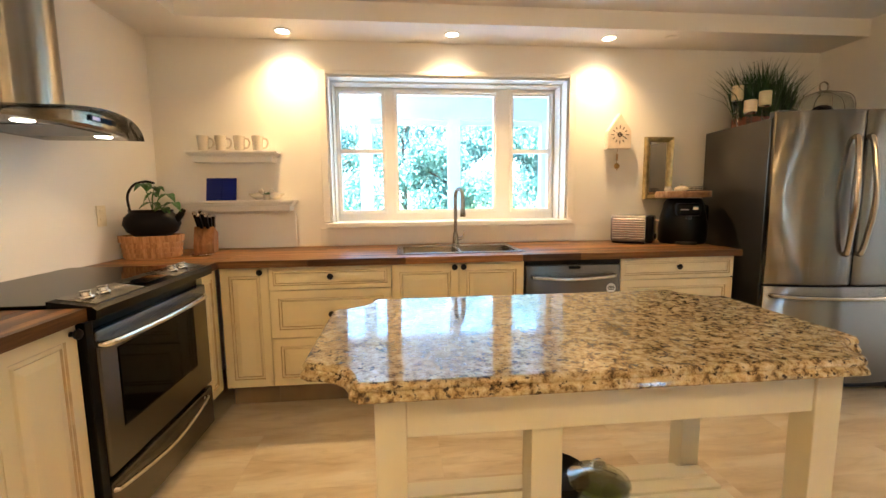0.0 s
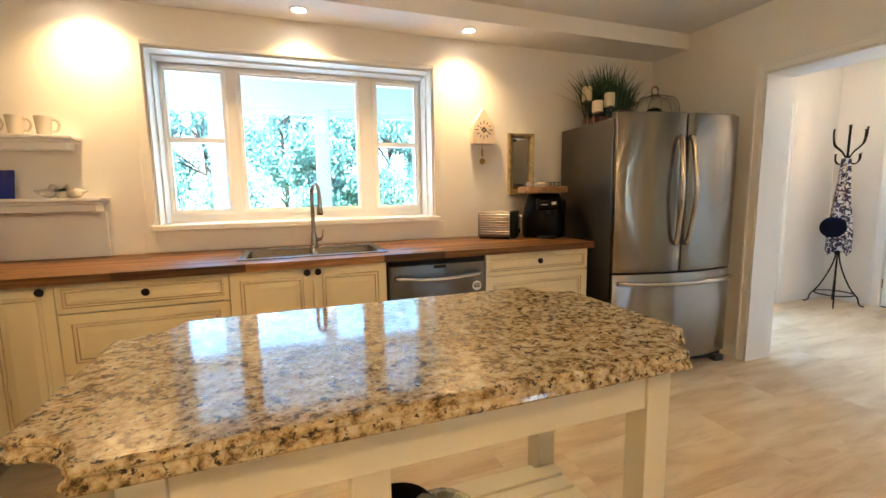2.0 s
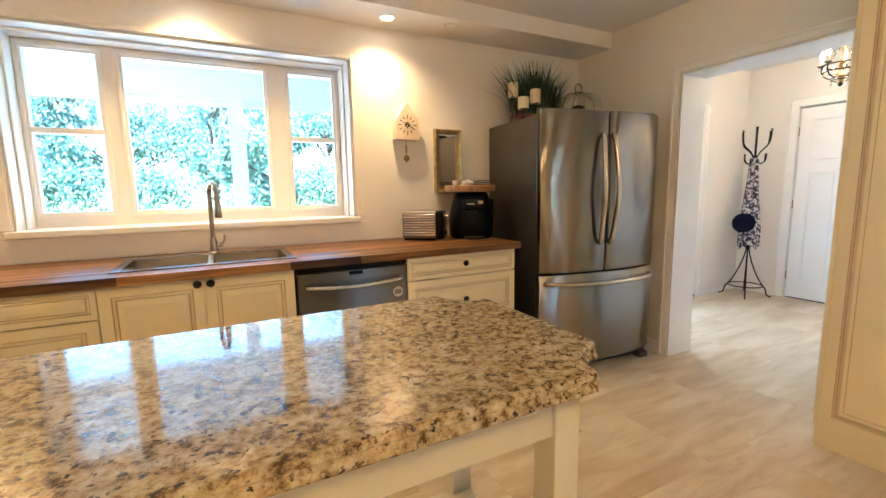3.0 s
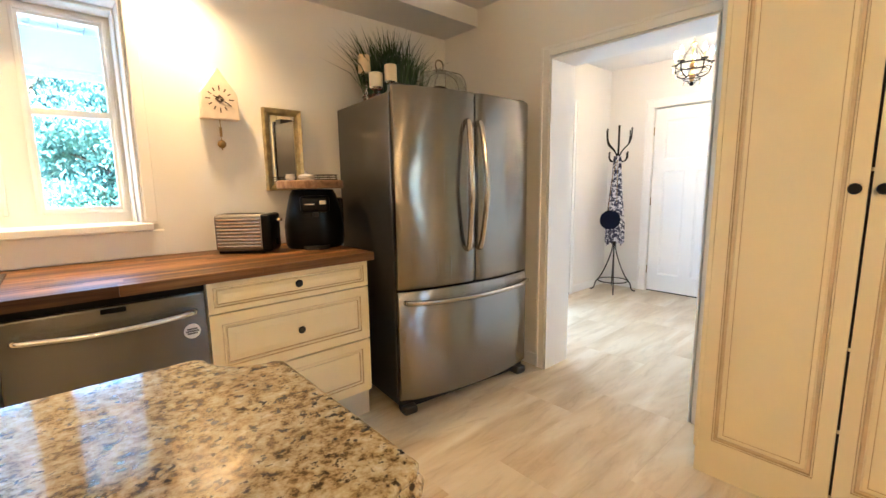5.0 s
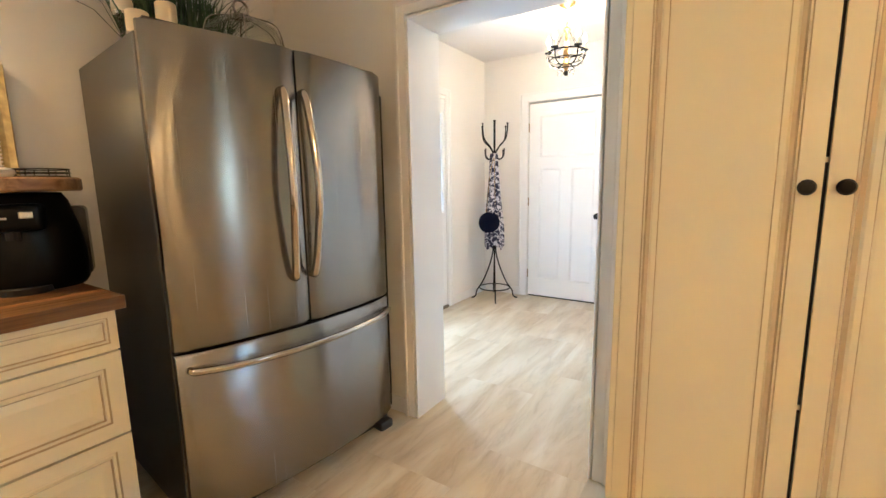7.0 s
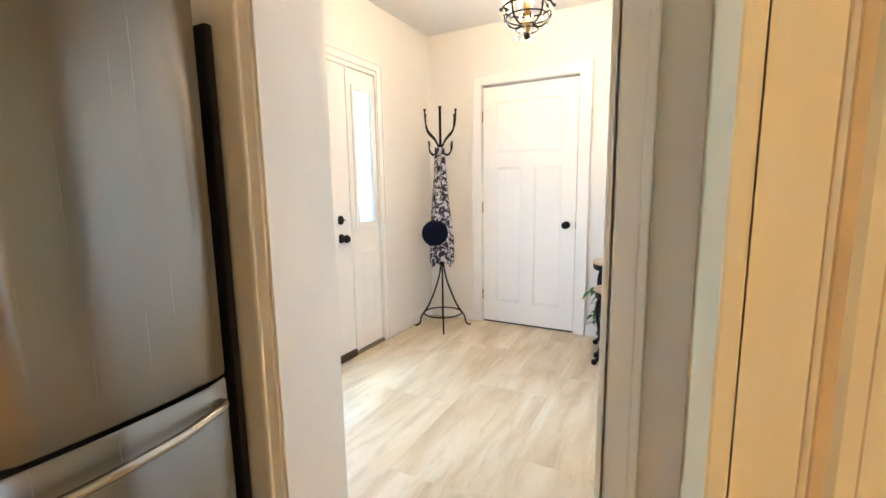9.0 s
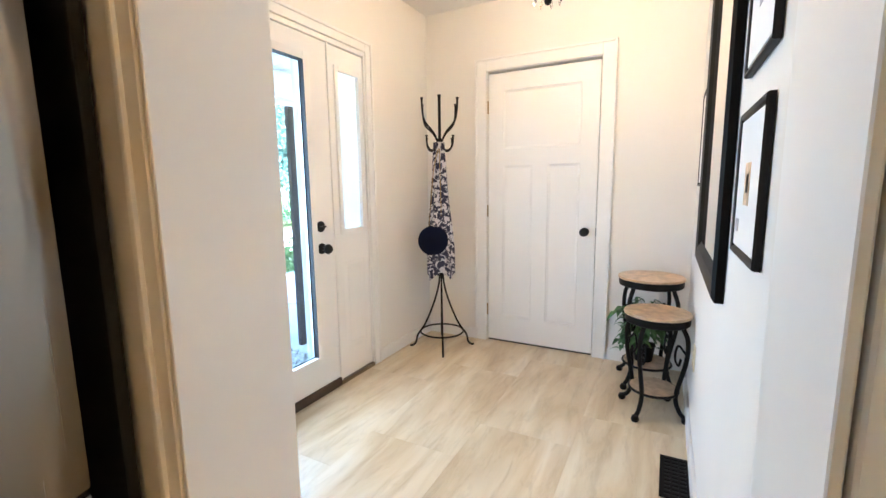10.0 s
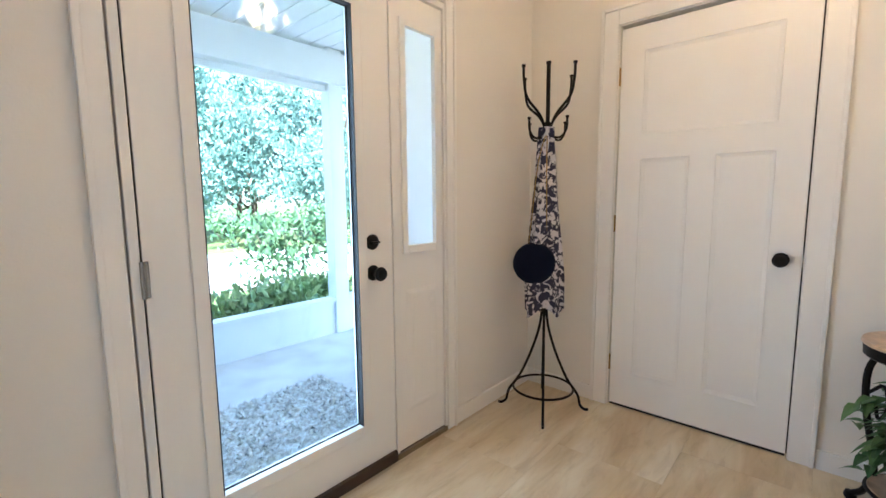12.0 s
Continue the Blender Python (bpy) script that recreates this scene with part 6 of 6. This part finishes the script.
# ---- hall ----
rk = thing("coat_rack", 5.79, 3.06, 0, 8, "dark iron coat rack with curled hooks and ring base", "coat rack")
part("pole", tube([(0, 0, 0.55), (0, 0, 1.845)], 0.0105, 12), "iron", rk, smooth=True)
part("cap", lathe([(0.0, 1.838), (0.013, 1.84), (0.013, 1.852), (0.0, 1.856)], 12), "iron", rk)
part("collar", lathe([(0.0, 1.475), (0.017, 1.475), (0.019, 1.50), (0.019, 1.535), (0.014, 1.55), (0.0, 1.55)], 14), "iron", rk)
for i in range(4):
    a = math.radians(66 + 90 * i)
    c, s = math.cos(a), math.sin(a)
    k = part("upper_hook", tube(smooth_line([(0.012 * c, 0.012 * s, 1.515), (0.06 * c, 0.06 * s, 1.585), (0.145 * c, 0.145 * s, 1.655), (0.168 * c, 0.168 * s, 1.73), (0.172 * c, 0.172 * s, 1.80)], 4), 0.0068, 8), "iron", rk, smooth=True)
    part("tip", lathe([(0.0, -0.008), (0.010, -0.004), (0.010, 0.006), (0.0, 0.010)], 10, (0.172 * c, 0.172 * s, 1.803)), "iron", k)
    k = part("lower_hook", tube(smooth_line([(0.012 * c, 0.012 * s, 1.51), (0.035 * c, 0.035 * s, 1.475), (0.090 * c, 0.090 * s, 1.465), (0.126 * c, 0.126 * s, 1.50), (0.130 * c, 0.130 * s, 1.555)], 4), 0.006, 8), "iron", rk, smooth=True)
    part("tip", lathe([(0.0, -0.007), (0.009, -0.003), (0.009, 0.005), (0.0, 0.008)], 10, (0.130 * c, 0.130 * s, 1.558)), "iron", k)
    a2 = math.radians(21 + 90 * i)
    c, s = math.cos(a2), math.sin(a2)
    part("leg", tube(smooth_line([(0.008 * c, 0.008 * s, 0.60), (0.022 * c, 0.022 * s, 0.47), (0.062 * c, 0.062 * s, 0.33), (0.125 * c, 0.125 * s, 0.18), (0.185 * c, 0.185 * s, 0.09), (0.200 * c, 0.200 * s, 0.03), (0.225 * c, 0.225 * s, 0.008), (0.245 * c, 0.245 * s, 0.008)], 4), 0.0072, 8), "iron", rk, smooth=True)
part("leg_ring", ring(0.162, 0.0065, 0.118, 36), "iron", rk, smooth=True)
bm = bmesh.new()
rows, rnd = [], random.Random(3)
for j in range(34):
    t = j / 33
    z = 1.52 - 0.965 * t
    half = 0.036 + 0.062 * min(1, t * 1.25)
    depth = 0.035 + 0.03 * t
    row = []
    for i in range(28):
        a = 2 * math.pi * i / 28
        f = 1 + 0.16 * math.sin(5 * a + 2.2 * t) + 0.08 * math.sin(9 * a - 4 * t)
        row.append(bm.verts.new((math.cos(a) * half * f - 0.012, math.sin(a) * depth * f - 0.018, z + (0.03 * math.sin(3 * a + 1) if j == 33 else 0) - 0.0)))
    rows.append(row)
for a, b in zip(rows, rows[1:]):
    for i in range(28):
        bm.faces.new((a[i], a[(i + 1) % 28], b[(i + 1) % 28], b[i]))
bm.faces.new(rows[0])
single("scarf", bm, "cloth", "white cotton scarf with navy leaf print hanging on the rack", "scarf", pose(5.79, 3.06, 0, 0, 0, -35), smooth=True)
bg = thing("round_bag", 5.70, 3.075, 0.82, -55, "round navy felt shoulder bag hanging on the rack", "bag")
b = lathe([(0.0, -0.032), (0.085, -0.032), (0.104, -0.022), (0.110, 0.0), (0.104, 0.022), (0.085, 0.032), (0.0, 0.032)], 36)
part("body", b, "navy", bg, smooth=True).matrix_basis = pose(0, 0, 0, 90)
part("strap", tube(smooth_line([(-0.03, 0.0, 0.105), (-0.015, 0.0, 0.25), (0.01, 0.0, 0.50), (0.05, 0.0, 0.655), (0.055, 0.0, 0.50), (0.06, 0.0, 0.22), (0.065, 0.0, 0.09)], 5), 0.003, 6), "brass", bg, "thin gold chain strap", True)


def stool(x, y, top, r, turn, label):
    s = thing("accent_table", x, y, 0, turn, label, "side table", "nesting tables")
    part("marble_top", lathe([(0.0, top - 0.014), (r - 0.004, top - 0.014), (r, top - 0.008), (r - 0.004, top), (0.0, top)], 40), "stone_top", s, "tan marble round top", True)
    part("rim", lathe([(0.0, top - 0.0145), (r - 0.006, top - 0.0145), (r - 0.008, top - 0.05), (r - 0.014, top - 0.056), (0.0, top - 0.056)], 40), "iron", s, smooth=True)
    part("lower_shelf", lathe([(0.0, 0.125), (r * 0.70, 0.125), (r * 0.72, 0.132), (r * 0.70, 0.140), (0.0, 0.140)], 36), "stone_top", s, "tan stone lower shelf", True)
    part("shelf_ring", ring(r * 0.73, 0.007, 0.131, 32), "iron", s, smooth=True)
    for i in range(4):
        a = math.radians(45 + 90 * i)
        c, q = math.cos(a), math.sin(a)
        pts = [(r * 0.80, top - 0.057), (r * 0.98, top * 0.78), (r * 0.96, top * 0.58), (r * 0.78, top * 0.34), (r * 0.72, top * 0.2), (r * 0.86, top * 0.09), (r * 1.02, 0.028)]
        part("leg", tube(smooth_line([(c * u, q * u, z) for u, z in pts], 4), 0.0115, 8), "iron", s, smooth=True)
        part("foot", lathe([(0.0, 0.0), (0.016, 0.002), (0.021, 0.014), (0.016, 0.030), (0.0, 0.034)], 12, (c * r * 1.06, q * r * 1.06, 0)), "iron", s, smooth=True)
        pts = [(r * 0.93, top * 0.66), (r * 0.70, top * 0.72), (r * 0.62, top * 0.60), (r * 0.74, top * 0.53), (r * 0.80, top * 0.60)]
        part("scroll", tube(smooth_line([(c * u, q * u, z) for u, z in pts], 4), 0.006, 6), "iron", s, smooth=True)
    return s


stool(5.785, 1.645, 0.665, 0.184, 10, "larger round tan marble side table with dark iron legs")
stool(5.425, 1.598, 0.55, 0.162, 20, "smaller round tan marble side table with dark iron legs")
vp = thing("pothos_plant", 5.785, 1.665, 0.141, label="trailing variegated pothos on the lower shelf of the side table", category="plant")
part("pot", lathe([(0.0, 0.0), (0.05, 0.0), (0.065, 0.10), (0.058, 0.10), (0.0, 0.085)], 20), "pot", vp, smooth=True)
bm, rnd = bmesh.new(), random.Random(21)
stems = bmesh.new()
for i in range(26):
    a = rnd.uniform(0, 6.28)
    reach = rnd.uniform(0.08, 0.19)
    top_z = rnd.uniform(0.14, 0.36)
    p = [(0, 0, 0.09), (math.cos(a) * reach * 0.5, math.sin(a) * reach * 0.5, top_z), (math.cos(a) * reach, math.sin(a) * reach, top_z - rnd.uniform(0.0, 0.12))]
    line = smooth_line(p, 4)
    tube(line, 0.002, 4, stems)
    for q in line[2:]:
        b2 = a + rnd.uniform(-1.3, 1.3)
        leaf_blade(bm, q, (math.cos(b2), math.sin(b2), rnd.uniform(-0.5, 0.3)), rnd.uniform(0.05, 0.085), rnd.uniform(0.014, 0.024), 0.5)
part("stem", stems, "vine", vp)
part("leaves", bm, "vine", vp)

# floor register
vt = thing("floor_vent", 4.87, 1.495, 0.001, label="dark bronze scrollwork floor register", category="floor vent")
part("frame", slab_with_holes(-0.145, 0.145, -0.056, 0.056, 0.0, 0.005, [(-0.13 + i * 0.0265, -0.13 + i * 0.0265 + 0.018, -0.042 + j * 0.029, -0.042 + j * 0.029 + 0.022) for i in range(10) for j in range(3)], "z"), "iron", vt)
part("well", box(-0.14, 0.14, -0.05, 0.05, -0.0005, 0.0008), "black_matt", vt)

# hall mirror and pictures, hung on the south wall
ml = thing("hall_mirror", 4.785, HALL_S + 0.002, 0.873, 180, "large wall mirror in a wide espresso frame", "mirror")
frame_of("frame", 0.84, 1.25, 0.085, 0.03, "frame_black", ml, 0.3)
part("mirror_glass", box(-0.34, 0.34, -0.012, -0.006, 0.08, 1.17), "mirror", ml, "silvered mirror glass")


def picture(x, z, w, h, label, art):
    p = thing("framed_picture", x, HALL_S + 0.002, z, 180, label, "picture", "hall pictures")
    frame_of("frame", w, h, 0.015, 0.014, "frame_grey", p, 0.3)
    part("mat", box(-w / 2 + 0.018, w / 2 - 0.018, -0.010, -0.004, 0.018, h - 0.018), "paper", p, "white mat board")
    for name, a, b, c, d, mat in art:
        part(name, box(a, b, -0.0112, -0.0103, c, d), mat, p)


picture(4.055, 1.045, 0.30, 0.305, "small ochre print in a wide white mat, charcoal frame", [("print", -0.03, 0.03, 0.11, 0.195, "ochre"), ("print_detail", -0.012, 0.016, 0.135, 0.172, "blue_ink"), ("signature", -0.11, -0.075, 0.05, 0.078, "blue_ink")])
picture(4.055, 1.43, 0.30, 0.305, "framed print in a wide white mat above another", [("print", -0.03, 0.03, 0.11, 0.195, "blue_ink")])
picture(5.52, 1.19, 0.36, 0.47, "tall framed print with a narrow grey image", [("print", -0.025, 0.025, 0.18, 0.34, "grey_side")])

# chandelier
ch = thing("chandelier", 5.04, 2.105, 2.0, label="small lit bronze candle chandelier with crystal drops", category="chandelier")
part("canopy", lathe([(0.0, 0.504), (0.06, 0.504), (0.058, 0.49), (0.03, 0.475), (0.012, 0.462), (0.0, 0.46)], 28), "rosette", ch, smooth=True)
bm = bmesh.new()
for i in range(7):
    z = 0.462 - i * 0.018
    tube([(0.006 * math.cos(a), 0.0 if i % 2 else 0.006 * math.sin(a) * 0, z + 0.012 * math.sin(a)) if i % 2 else (0.0, 0.006 * math.cos(a), z + 0.012 * math.sin(a)) for a in [k * math.pi / 4 for k in range(8)]], 0.0016, 5, bm, True)
part("chain", bm, "rosette", ch)
part("column", lathe([(0.0, 0.345), (0.018, 0.335), (0.030, 0.32), (0.012, 0.30), (0.008, 0.22), (0.016, 0.20), (0.022, 0.16), (0.012, 0.12), (0.03, 0.085), (0.018, 0.05), (0.010, 0.03), (0.0, 0.02)], 18), "rosette", ch, smooth=True)
part("upper_ring", ring(0.135, 0.006, 0.165, 40), "iron", ch, smooth=True)
part("middle_ring", ring(0.115, 0.004, 0.115, 36), "iron", ch, smooth=True)
part("lower_ring", ring(0.06, 0.004, 0.05, 28), "iron", ch, smooth=True)
for i in range(5):
    a = 2 * math.pi * i / 5 + 0.3
    c, s = math.cos(a), math.sin(a)
    arm = part("arm", tube(smooth_line([(0.015 * c, 0.015 * s, 0.09), (0.07 * c, 0.07 * s, 0.07), (0.125 * c, 0.125 * s, 0.11), (0.135 * c, 0.135 * s, 0.175)], 4), 0.005, 8), "iron", ch, smooth=True)
    part("drip_pan", lathe([(0.0, 0.175), (0.026, 0.178), (0.028, 0.184), (0.010, 0.184), (0.0, 0.186)], 16, (0.135 * c, 0.135 * s, 0)), "iron", arm)
    cd = part("candle_tube", tube([(0.135 * c, 0.135 * s, 0.186), (0.135 * c, 0.135 * s, 0.235)], 0.009, 10), "candle", ch)
    part("bulb", lathe([(0.0, 0.2355), (0.009, 0.237), (0.015, 0.255), (0.012, 0.275), (0.004, 0.296), (0.0, 0.30)], 12, (0.135 * c, 0.135 * s, 0)), "bulb", cd, "glowing candle bulb", True)
    part("hanger", tube(smooth_line([(0.008 * c, 0.008 * s, 0.33), (0.05 * c, 0.05 * s, 0.27), (0.10 * c, 0.10 * s, 0.20), (0.132 * c, 0.132 * s, 0.17)], 3), 0.0025, 6), "iron", ch)
for n, rad, z in ((14, 0.137, 0.150), (12, 0.116, 0.102), (8, 0.06, 0.036)):
    for i in range(n):
        a = 2 * math.pi * i / n
        part("crystal", lathe([(0.0, -0.034), (0.008, -0.012), (0.005, 0.0), (0.0, 0.006)], 6, (rad * math.cos(a), rad * math.sin(a), z)), "crystal", ch)
part("crystal_ball", lathe([(0.0, -0.022), (0.014, -0.014), (0.018, 0.0), (0.012, 0.014), (0.0, 0.02)], 10, (0, 0, 0.02)), "iron", ch)

# ---- floor tiles, each a piece of the floor ----
TL, TW = 0.914, 0.457
bm = box(0.0002, TL - 0.0002, 0.0002, TW - 0.0002, -0.0035, 0.0, 0.0004, None, 1)
tile_mesh = bpy.data.meshes.new("tile")
bm.to_mesh(tile_mesh)
bm.free()
tile_mesh.materials.append(M["floor"])
count = 0
row = 0
y = SOUTH + 0.001
rest = bmesh.new()
while y < NORTH - 0.02:
    x = WEST - (0.33 * (row % 3)) * TL
    while x < HALL_E + 0.05:
        inside = x > WEST + 0.01 and x + TL < HALL_E + 0.09 and y + TW < NORTH + 0.012
        shown = y > 0.3 and (x < EAST or y > 1.2)
        if x + TL > WEST + 0.01 and (x < EAST or y + TW > HALL_S):
            if inside and shown and count < 290:
                t = new("tile", tile_mesh)
                t.parent = floor
                t.location = (x, y, 0)
                count += 1
            else:
                a, b = max(x, WEST + 0.001), min(x + TL, HALL_E + 0.09)
                d = min(y + TW, NORTH + 0.008)
                if b - a > 0.02 and d - y > 0.02:
                    box(a + 0.0006, b - 0.0006, y + 0.0006, d - 0.0006, -0.0035, 0.0, 0, rest)
        x += TL
    y += TW
    row += 1
tagged(part("tile_field", rest, "floor", floor), kind="stuff")
